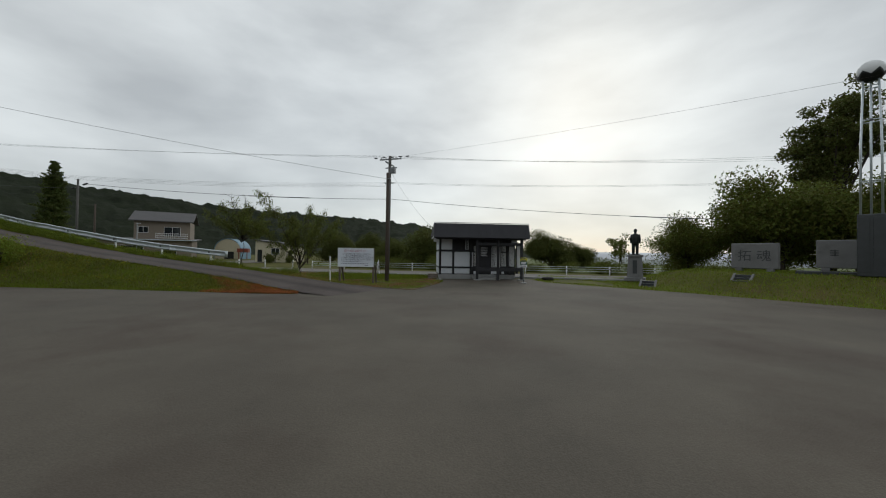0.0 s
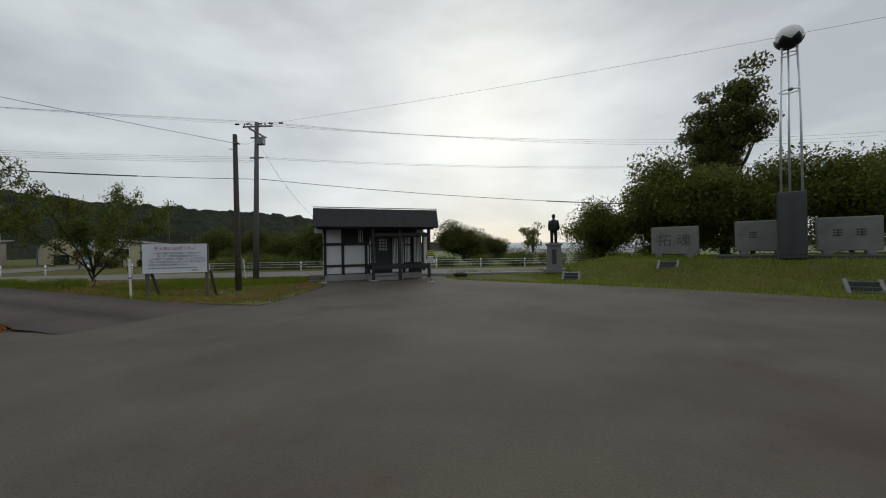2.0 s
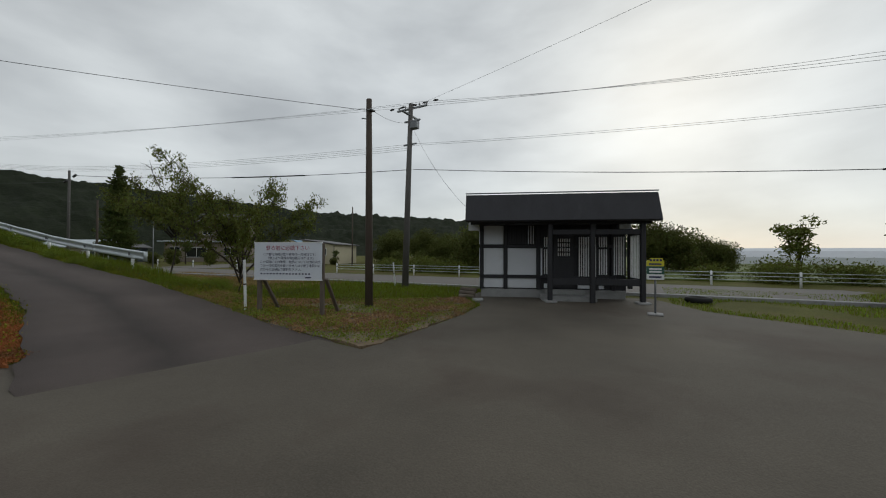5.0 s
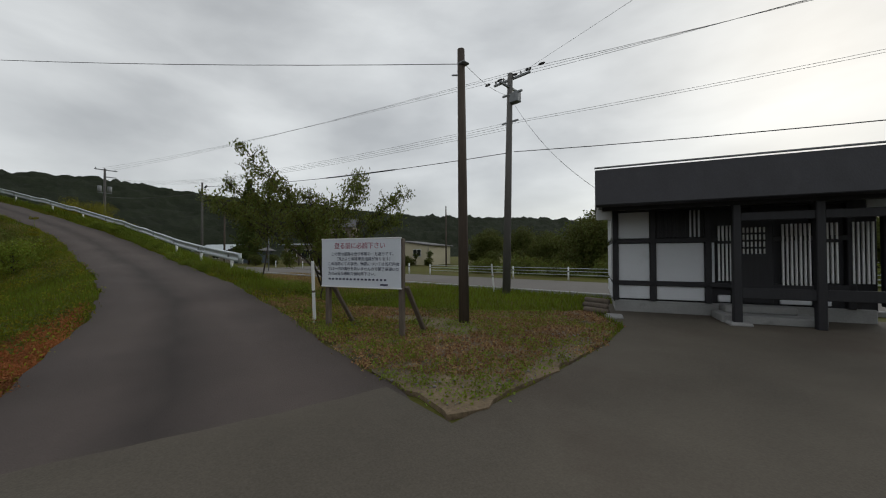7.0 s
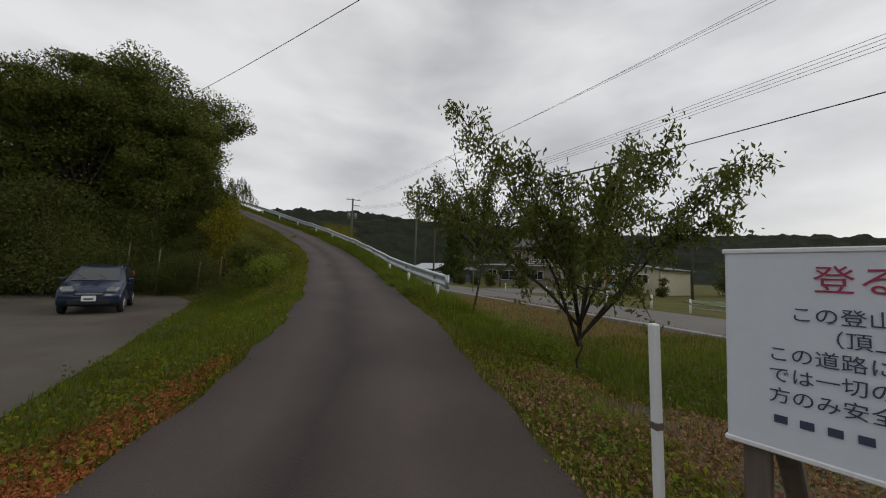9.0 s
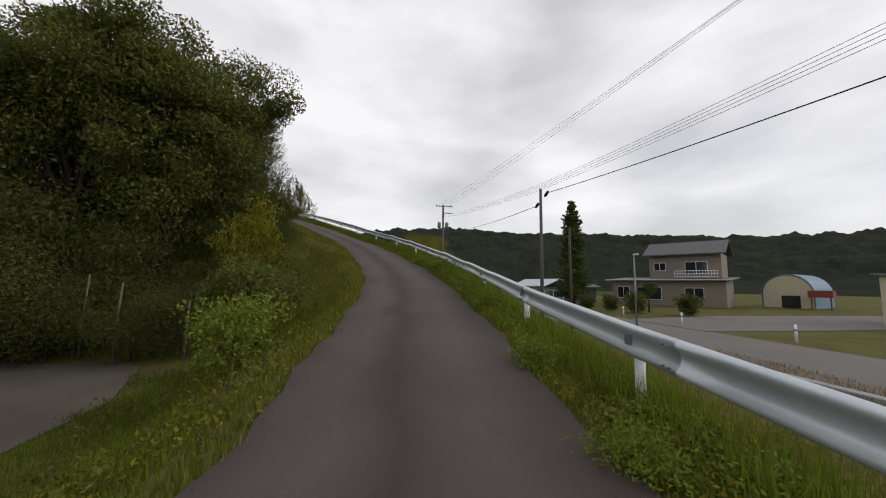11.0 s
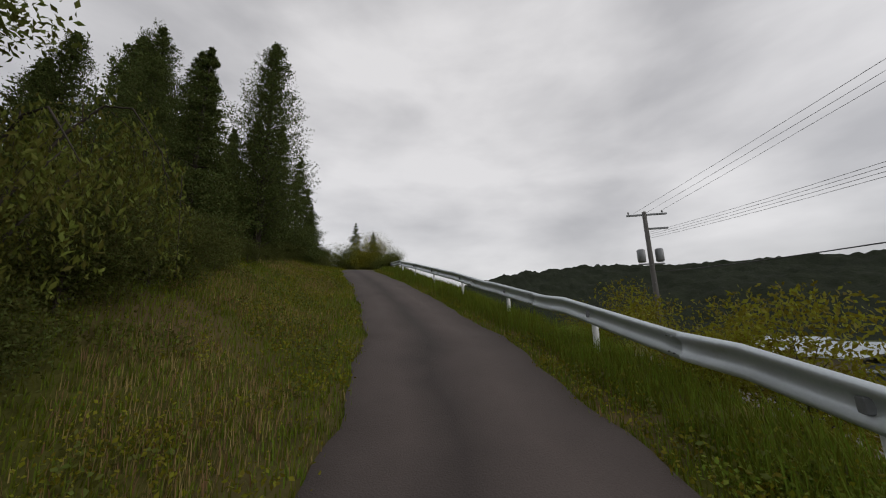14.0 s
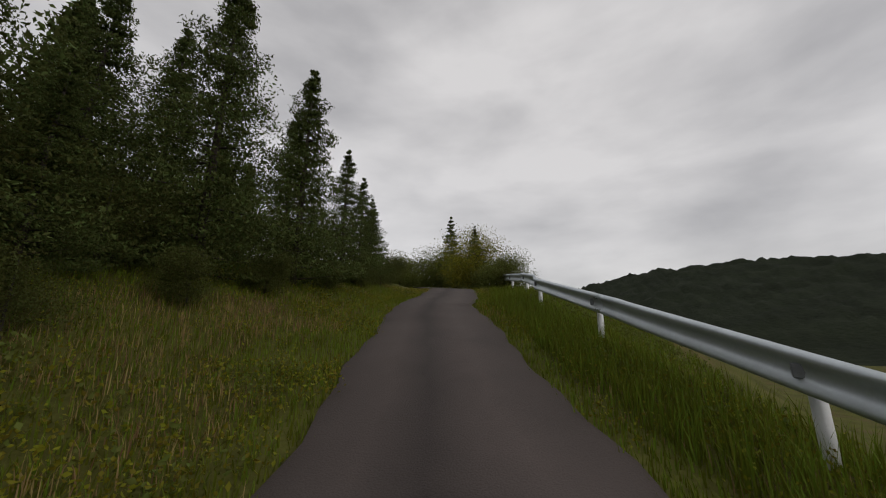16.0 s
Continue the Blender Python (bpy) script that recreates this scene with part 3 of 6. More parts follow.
def notice_board(m):
    t = empty("notice_board", m, "white wooden notice board with red heading and dark lines of text", "sign")
    w, h = 1.8, 0.93
    part("board", box_bm((w, 0.03, h), (w / 2, 0, 0.91 + h / 2), 0.006), M["board"], t, "white painted board")
    for z in (0.91, 0.91 + h):
        part("frame", box_bm((w + 0.02, 0.045, 0.025), (w / 2, 0.0, z), 0.005), M["white_paint"], t)
    for x in (0.1, w - 0.02):
        part("post", box_bm((0.1, 0.09, 1.86), (x, 0.07, 0.9), 0.012), M["old_wood"], t, "weathered wooden post")
        part("brace", box_bm((0.09, 0.06, 1.25), (0, 0, 0), 0.01, m=pose(x + 0.1, 0.45, 0.45, 38)), M["old_wood"], t, "leaning wooden brace")
    face = pose(0, -0.02, 0, 90)
    text_ob("heading", "登る前に必読下さい", 0.13, M["red_ink"], t, face @ pose(w / 2, 1.66, 0), "red heading", "CENTER")
    for i, line in enumerate(("この登山道路は登り専用の一方通行です。", "（頂上より帰路専用道路が有ります）", "この道路にての事故、物損については当町内会", "では一切の責任を負いませんので御了承頂いた", "方のみ安全運転で御利用下さい。")):
        text_ob("text_line", line, 0.077, M["ink"], t, face @ pose(0.16 if i > 1 else 0.24 + 0.09 * i, 1.52 - 0.095 * i, 0), "")
    for k in range(16):
        part("text_bar", box_bm((0.045, 0.006, 0.034), (0.2 + 0.085 * k, -0.018, 1.06), 0), M["ink"], t)
    part("text_bar", box_bm((0.16, 0.006, 0.03), (1.45, -0.018, 0.97), 0), M["ink"], t)
    return t


notice_board(pose(-7.95, 21.68, 0.02, 0, 0, 22))


def stake(at, h=1.3, lean=0):
    t = empty("marker_stake", pose(*at, lean, 0, 0), "slim white marker stake with worn paint", "stake", "marker stakes")
    part("stake_post", box_bm((0.055, 0.055, h), (0, 0, h / 2), 0.008), M["white_paint"], t)
    part("stake_band", box_bm((0.062, 0.062, 0.05), (0, 0, h * 0.55), 0.006), M["old_wood"], t)
    return t


stake((-8.42, 21.75, 0.0), 1.42, 2)
stake((-9.9, 30.2, 0.0), 1.15, 8)


def parking_sign(at):
    t = empty("toilet_sign", pose(*at), "small yellow, green and white sign plates on a steel post", "sign")
    tube("post", [(0, 0, 0), (0, 0, 1.5)], [0.025, 0.025], M["grey_metal"], t, 8)
    bus = part("plate", boxes_bm([((0.4, 0.02, 0.15), (0, -0.03, 1.37)), ((0.3, 0.02, 0.07), (0.02, -0.03, 1.47))], 0.01), M["yellow_sign"], t, "yellow plate cut like a minibus")
    for k in range(4):
        part("bus_window", box_bm((0.055, 0.006, 0.06), (-0.1 + 0.075 * k, -0.043, 1.455), 0.003), M["ink"], bus)
    part("plate", box_bm((0.4, 0.02, 0.2), (0, -0.03, 1.19), 0.004), M["green_sign"], t, "dark green plate")
    part("plate", box_bm((0.4, 0.02, 0.14), (0, -0.03, 1.01), 0.004), M["white_paint"], t, "white plate")
    for z, c in ((1.35, "ink"), (1.22, "white_paint"), (1.15, "white_paint"), (1.01, "ink")):
        part("text_bar", box_bm((0.28, 0.006, 0.045), (0, -0.043, z), 0), M[c], t)
    part("foot", box_bm((0.36, 0.36, 0.06), (0, 0, 0.03), 0.03), M["concrete"], t)
    return t


parking_sign((0.95, 27.0, 0.0))


# ---- utility poles and wires ----
def pole_steps(parent, r, z0, z1):
    for i in range(int((z1 - z0) / 0.45)):
        z = z0 + 0.45 * i
        part("step_bolt", box_bm((0.02, 0.02, 0.16), (0, 0, 0), 0.003, m=pose(r * (1 if i % 2 else -1), 0, z, 0, 90)), M["grey_metal"], parent)


def insulator(parent, x, y, z):
    v, f = tube_data([(x, y, z), (x, y, z + 0.05), (x, y, z + 0.06), (x, y, z + 0.1), (x, y, z + 0.11), (x, y, z + 0.16)], [0.02, 0.02, 0.045, 0.045, 0.03, 0.02], 8)
    return mesh_ob("insulator", v, f, M["concrete"], parent, True)


def plain_pole(at, top, r=0.13, lean=(0, 0), wood=False, label="tall grey concrete utility pole"):
    t = empty("utility_pole", pose(*at), label, "utility pole", "utility poles")
    mt = M["pole_wood"] if wood else M["pole_concrete"]
    tube("pole", [(0, 0, -0.2), (lean[0] * 0.5, lean[1] * 0.5, top / 2), (lean[0], lean[1], top)], [r, r * 0.85, r * 0.68], mt, t, 14)
    return t


POLE_A, POLE_B, POLE_C, POLE_T = Vector((-6.45, 24.3, 0)), Vector((-9.1, 29.9, 0)), Vector((-34.7, 25.1, 0)), Vector((-55.4, 20.2, 0.0))
HA, HB, HC_, HT = 6.22, 9.15, 7.36, 11.2
pa = plain_pole(POLE_A, HA, 0.12, (-0.05, 0.0), True, "weathered wooden utility pole without crossarm")
part("cap_band", box_bm((0.2, 0.2, 0.05), (0.02, 0, HA - 0.35), 0.02), M["grey_metal"], pa)
part("service_bracket", box_bm((0.3, 0.03, 0.03), (-0.1, 0, HA - 0.6), 0.005, m=pose(0, 0, 0, 0, 0, 40)), M["grey_metal"], pa)

pb = plain_pole(POLE_B, HB, 0.16, (-0.4, 1.0), False, "leaning concrete utility pole with crossarm and insulators")
BX, BY = -0.39, 0.98
arm = part("crossarm", box_bm((1.8, 0.09, 0.09), (BX, BY + 0.1, HB - 0.2), 0.01), M["grey_metal"], pb, "steel crossarm")
for dx in (-0.8, -0.4, 0.05, 0.45, 0.85):
    insulator(arm, BX + dx, BY + 0.1, HB - 0.16)
part("crossarm", box_bm((0.1, 1.5, 0.09), (BX, BY, HB - 0.6), 0.01), M["grey_metal"], pb)
part("switch_box", box_bm((0.42, 0.3, 0.4), (BX + 0.28, BY - 0.08, HB - 1.15), 0.03), M["grey_metal"], pb, "small dark switch box")
part("bracket", box_bm((0.95, 0.08, 0.08), (BX + 0.15, BY - 0.08, HB - 0.92), 0.01), M["grey_metal"], pb)
part("crossarm", box_bm((0.8, 0.07, 0.07), (BX + 0.05, BY - 0.12, HB - 2.1), 0.01), M["grey_metal"], pb)

pc = plain_pole(POLE_C, HC_, 0.1, (0, 0), False, "concrete utility pole carrying telephone cables")
pole_steps(pc, 0.12, 2.0, 7.0)
for dx, dz in ((-0.5, -0.75), (0.75, -0.45)):
    v, f = tube_data([(dx - 0.22, dx * 0.1, HC_ + dz - 0.03), (dx + 0.22, dx * 0.1, HC_ + dz + 0.05)], [0.07, 0.07], 8)
    mesh_ob("cable_closure", v, f, M["cable"], pc, True, "black cable splice case")

pt = plain_pole(POLE_T, HT, 0.15, (0, 0), False, "utility pole with two transformers and crossarms")
pole_steps(pt, 0.15, 3.5, 10.2)
arm = part("crossarm", box_bm((1.9, 0.09, 0.09), (0.1, 0, HT - 0.15), 0.01, m=pose(0, 0, 0, 0, 0, 100)), M["grey_metal"], pt, "steel crossarm")
arm2 = part("crossarm", box_bm((0.9, 0.09, 0.09), (0.55, 0, HT - 0.9), 0.01, m=pose(0, 0, 0, 0, 0, 100)), M["grey_metal"], pt)
for w in (-0.75, 0.0, 0.85):
    insulator(arm, math.cos(radians(100)) * w, math.sin(radians(100)) * w, HT - 0.1)
for sgn in (-1, 1):
    x, y = 0.42 * sgn * math.cos(radians(100)), 0.42 * sgn * math.sin(radians(100))
    v, f = tube_data([(x, y, HT - 2.6), (x, y, HT - 2.55), (x, y, HT - 2.0), (x, y, HT - 1.95), (x, y, HT - 1.93)], [0.15, 0.19, 0.19, 0.15, 0.05], 12)
    mesh_ob("transformer", v, f, M["grey_metal"], pt, True, "grey pole transformer")
part("crossarm", box_bm((1.2, 0.07, 0.07), (0, 0, HT - 2.7), 0.01, m=pose(0, 0, 0, 0, 0, 100)), M["grey_metal"], pt)


def wire(p, q, sag, r=0.009, label="thin overhead power line", name="power_line"):
    p, q = Vector(p), Vector(q)
    pts = [p.lerp(q, u / 14) - Vector((0, 0, 4 * sag * (u / 14) * (1 - u / 14))) for u in range(15)]
    return tagged(tube(name, pts, [r] * 15, M["cable"], None, 5), label, "cable", "overhead lines")


top_b, top_c, top_t = POLE_B + Vector((-0.4, 1.0, HB)), POLE_C + Vector((0, 0, HC_)), POLE_T + Vector((0, 0, HT))
east = Vector((34, 39, 0))
for k, (dy, dz) in enumerate(((-0.55, -0.05), (0.1, 0.0), (0.7, 0.02))):
    wire(top_b + Vector((dy, 0.1, dz)), top_t + Vector((0, dy, -0.05)), 0.35, 0.006)
    wire(top_b + Vector((dy, 0.1, dz)), east + Vector((0, dy * 2, 9.6 + dz)), 0.8, 0.007)
for dy in (-0.55, 0.1, 0.7):
    for sgn in (-1, 1):
        a = top_b + Vector((dy + sgn * 0.55, 0.1 + 0.02 * sgn, -0.03))
        v, f = tube_data([a, a + Vector((sgn * 0.06, 0, 0)), a + Vector((sgn * 0.22, 0, -0.01)), a + Vector((sgn * 0.28, 0, -0.01))], [0.02, 0.05, 0.05, 0.02], 8)
        inv = pb.matrix_world.inverted()
        mesh_ob("strain_insulator", [inv @ q for q in v], f, M["cable"], pb, True, "dark strain insulator")
for k in range(4):
    wire(top_b + Vector((0, 0.1, -2.0 - 0.1 * k)), top_c + Vector((0, 0, 0.25 - 0.1 * k)), 0.25, 0.006)
    wire(top_c + Vector((0, 0, 0.25 - 0.1 * k)), top_t + Vector((0, 0, -1.1 - 0.1 * k)), 0.2, 0.006)
for k in range(2):
    wire(top_b + Vector((0, 0.1, -2.0 - 0.08 * k)), east + Vector((0, 0, 8.0 - 0.08 * k)), 0.7, 0.006)
wire(top_b + Vector((0, 0.1, -3.3)), top_c + Vector((0.7, 0, -0.42)), 0.3, 0.016, "thick black telephone cable", "telephone_cable")
wire(top_c + Vector((-0.7, 0, -0.72)), top_t + Vector((0, 0, -3.1)), 0.3, 0.016, "thick black telephone cable", "telephone_cable")
wire(top_b + Vector((0.1, 0.1, -3.3)), east + Vector((0, 0, 4.6)), 0.8, 0.016, "thick black telephone cable", "telephone_cable")
wire(POLE_A + Vector((0, 0, HA - 0.35)), (-28, 9.0, 9.0), 0.3, 0.008)
wire(POLE_A + Vector((0, 0, HA - 0.3)), top_b + Vector((0, 0, -0.9)), 0.2, 0.006)
wire(top_b + Vector((0.05, 0, -1.1)), (-4.3, 27.0, 2.95), 0.4, 0.006)
wire(top_b + Vector((0.6, 0.1, -0.05)), (30, 17.0, 8.6), 0.4, 0.005)
for a, b, u0, u1, sg in ((top_b + Vector((0, 0.1, -3.3)), top_c + Vector((0.7, 0, -0.42)), 0.25, 0.45, 0.3), (top_b + Vector((0.1, 0.1, -3.3)), east + Vector((0, 0, 4.6)), 0.4, 0.55, 0.8)):
    pts = [a.lerp(b, u0 + (u1 - u0) * i / 4) - Vector((0, 0, 4 * sg * (u0 + (u1 - u0) * i / 4) * (1 - u0 - (u1 - u0) * i / 4))) for i in range(5)]
    tagged(tube("cable_sleeve", pts, [0.035] * 5, M["cable"], None, 6), "black protective sleeve round the telephone cable", "cable", "cable sleeves")


# ---- guard rail ----
RAIL_S = [13.0 + 0.5 * i for i in range(109)]


def rail_d(s):
    return float(np.interp(s, (13, 20, 28, 34, 40, 46, 60, 70), (2.28, 2.2, 2.3, 2.6, 2.82, 2.88, 2.92, 2.9)))


def rail_h(s):
    return float(np.interp(s, (13, 24, 40, 70), (0.66, 0.66, 0.68, 0.68)))


def guard_rail():
    t = empty("guard_rail", Matrix.Translation(axis_point(13.0, rail_d(13.0))), "galvanised corrugated steel guard rail on white posts", "guard rail")
    inv = t.matrix_world.inverted()
    prof = [(0.0, 0.175), (-0.05, 0.155), (-0.06, 0.105), (-0.012, 0.058), (0.0, 0.0), (-0.012, -0.058), (-0.06, -0.105), (-0.05, -0.155), (0.0, -0.175)]
    prof += [(0.014, -0.17), (-0.036, -0.145), (-0.044, -0.105), (0.006, -0.058), (0.016, 0.0), (0.006, 0.058), (-0.044, 0.105), (-0.036, 0.145), (0.014, 0.17)]
    n = len(prof)
    seg = 8
    for k in range(0, len(RAIL_S) - 1, seg):
        ss = RAIL_S[k:k + seg + 1]
        v, f = [], []
        for i, s in enumerate(ss):
            for dd, dz in prof:
                v.append(inv @ axis_point(s, rail_d(s) + dd + (0.006 if i == 0 and k else 0), rail_h(s) + dz))
        for i in range(len(ss) - 1):
            for j in range(n):
                f.append((i * n + j, i * n + (j + 1) % n, (i + 1) * n + (j + 1) % n, (i + 1) * n + j))
        f.append(tuple(range(n)))
        f.append(tuple(range((len(ss) - 1) * n, len(ss) * n))[::-1])
        beam = mesh_ob("beam", v, f, M["steel"], t, True, "corrugated galvanised beam")
        for s in (ss[0] + 0.08, ss[0] + 0.16):
            for dz in (-0.1, 0.1):
                p = inv @ axis_point(s, rail_d(s) - 0.062, rail_h(s) + dz)
                part("bolt", box_bm((0.03, 0.03, 0.02), p, 0.008), M["grey_metal"], beam)
    s = RAIL_S[0]
    v, f = [], []
    base_pt = axis_point(s, rail_d(s))
    for i in range(9):
        w = math.pi * i / 8
        for dz in (-0.19, 0.19):
            v.append(inv @ (axis_point(s - 0.13 * math.sin(w), rail_d(s) - 0.05 + 0.1 * (1 - math.cos(w)) / 2, rail_h(s) + dz)))
    for i in range(8):
        f.append((2 * i, 2 * i + 1, 2 * i + 3, 2 * i + 2))
    e = mesh_ob("end_piece", v, f, M["steel"], t, True, "rounded end piece")
    sol = e.modifiers.new("thick", "SOLIDIFY")
    sol.thickness = 0.006
    for k in range(15):
        s = 14.1 + 3.57 * k
        p = axis_point(s, rail_d(s) + 0.105)
        z0 = height(p.x, p.y) - 0.3
        v, f = tube_data([inv @ Vector((p.x, p.y, z0)), inv @ Vector((p.x, p.y, p.z + rail_h(s) + 0.06))], [0.055, 0.055], 12)
        post = mesh_ob("post", v, f, M["white_paint"], t, True, "white painted round post")
        part("bracket", box_bm((0.1, 0.12, 0.12), inv @ (axis_point(s, rail_d(s) + 0.02, rail_h(s))), 0.01), M["grey_metal"], post)
    return t


guard_rail()


# ---- cable fence along the far side of the village road ----
def cable_fence(x0, x1):
    t = empty("cable_fence", ROAD_LINE @ pose(x0, 7.1, 0), "low cable guard fence with white marker posts", "fence")
    n = int((x1 - x0) / 3.6)
    for i in range(n + 1):
        tube("post", [(3.6 * i, 0, -0.2), (3.6 * i, 0, 0.75)], [0.055, 0.05], M["white_paint"], t, 8, "white marker post")
        part("band", box_bm((0.13, 0.13, 0.08), (3.6 * i, 0, 0.5), 0.02), M["grey_metal"], t)
    for z in (0.3, 0.5, 0.68):
        tube("rail_cable", [(0, 0, z), (n * 3.6, 0, z)], [0.018, 0.018], M["steel"], t, 5)
    return t


cable_fence(-10.6, 45)
for x, y in ((-23.5, 37.2), (-26.8, 36.9), (-29.9, 36.5), (-33.5, 36.4), (-40.5, 35.9), (-47.0, 35.4)):
    t = empty("marker_post", pose(x, y, 0), "short white roadside marker post", "post", "roadside marker posts")
    tube("post", [(0, 0, -0.1), (0, 0, 0.8)], [0.06, 0.055], M["white_paint"], t, 8)
    part("band", box_bm((0.14, 0.14, 0.08), (0, 0, 0.55), 0.02), M["grey_metal"], t)

for x, y, h in ((-27.6, 10.6, 2.4), (-28.2, 12.2, 1.8), (-29.2, 12.9, 1.9), (-28.2, 9.0, 2.6)):
    t = empty("thin_trunk", pose(x, y, height(x, y)), "thin grey bare tree trunk at the edge of the wood", "tree trunk", "thin trunks")
    tube("trunk", [(0, 0, -0.2), (0.03, 0.02, h * 0.5), (-0.02, 0.05, h)], [0.04, 0.034, 0.024], M["old_wood"], t, 8)


# ---- trees and shrubs ----
def leaf_mesh(centres, size, rng, droop=0.3, slim=0.5):
    """Many small folded leaves, one at each centre."""
    n = len(centres)
    u = rng.normal(size=(n, 3))
    u[:, 2] -= droop
    u /= np.linalg.norm(u, axis=1)[:, None]
    w = np.cross(u, rng.normal(size=(n, 3)))
    w /= np.linalg.norm(w, axis=1)[:, None] + 1e-9
    k = np.cross(u, w)
    L = size * rng.uniform(0.6, 1.3, (n, 1))
    W = L * slim
    a = centres - u * L * 0.5
    b = centres + w * W * 0.5 + k * L * 0.12
    c = centres + u * L * 0.5
    d = centres - w * W * 0.5 + k * L * 0.12
    v = np.stack([a, b, c, d], 1).reshape(-1, 3)
    q = np.arange(n)[:, None] * 4
    f = np.concatenate([np.hstack([q, q + 1, q + 2]), np.hstack([q, q + 2, q + 3])])
    return v, f


def fast_mesh(name, v, f, material, parent=None, label=""):
    me = bpy.data.meshes.new(name)
    v, f = np.asarray(v, dtype=np.float32), np.asarray(f, dtype=np.int32)
    k = f.shape[1]
    me.vertices.add(len(v))
    me.vertices.foreach_set("co", v.ravel())
    me.loops.add(f.size)
    me.loops.foreach_set("vertex_index", f.ravel())
    me.polygons.add(len(f))
    me.polygons.foreach_set("loop_start", np.arange(0, f.size, k, dtype=np.int32))
    me.polygons.foreach_set("loop_total", np.full(len(f), k, dtype=np.int32))
    me.update(calc_edges=True)
    me.materials.append(material)
    ob = new(name, me)
    if parent:
        ob.parent = parent
    if label:
        ob["label"] = label
    return ob


def broadleaf(name, m, H, R, zb, clumps, per, leaf, leaf_mat, seed, label, trunk_r=None, bark="bark", group="", spread=0.24, droop=0.3, limbs=10, slim=0.5, lean=(0, 0), category="tree", squash=1.0):
    """A tree of height H with a crown of radius R that begins at zb: trunk, limbs to every clump, clumps of leaves."""
    rng = np.random.default_rng(seed)
    t = empty(name, m, label, category, group)
    tr = trunk_r or H * 0.018
    spread = max(spread, 0.36) if clumps < 70 else spread
    top = Vector((lean[0], lean[1], zb + (H - zb) * 0.75))
    tv, tf = tube_data([(0, 0, -0.3), (0.02 * H * rng.normal(), 0.01 * H, zb * 0.6), (lean[0] * 0.5, lean[1] * 0.5, zb + (H - zb) * 0.3), top], [tr * 1.25, tr, tr * 0.7, tr * 0.2], 8)
    cs = []
    cz, hz = (zb + H) / 2, (H - zb) / 2
    lobes = rng.normal(size=(max(9, clumps // 6), 3))
    lobes /= np.linalg.norm(lobes, axis=1)[:, None]
    lobes *= rng.uniform(0.3, 0.74, (len(lobes), 1))
    while len(cs) < clumps:
        d = rng.normal(size=3)
        d /= np.linalg.norm(d)
        d = lobes[len(cs) % len(lobes)] + d * rng.uniform(0.15, 0.36)
        c = np.array([d[0] * R, d[1] * R * squash, cz + d[2] * hz])
        if c[2] < cz:
            c[:2] *= 0.85
        cs.append(c + np.array([lean[0], lean[1], 0]) * (c[2] / H))
    for c in cs[:limbs] if limbs < clumps else cs:
        s = Vector((lean[0] * 0.4, lean[1] * 0.4, zb * 0.7 + (c[2] - zb) * 0.35))
        e = Vector(c)
        mid = s.lerp(e, 0.5) + Vector((0, 0, -0.06 * (e - s).length)) + Vector(rng.normal(size=3)) * 0.03 * R
        tube_data([s, mid, e], [tr * 0.45, tr * 0.28, tr * 0.06], 5, tv, tf, False)
    mesh_ob("trunk", tv, tf, M[bark], t, True)
    pts = []
    for c in cs:
        n = int(per * rng.uniform(0.6, 1.4))
        sg = spread * R * rng.uniform(0.6, 1.2)
        u = rng.normal(size=(n, 3))
        u *= (rng.random((n, 1)) ** 0.4) / np.linalg.norm(u, axis=1)[:, None]
        pts.append(c + u * 1.55 * sg * np.array([1, 1, 0.62]))
    v, f = leaf_mesh(np.concatenate(pts), leaf, rng, droop, slim)
    fast_mesh("crown", v, f, leaf_mat, t)
    return t


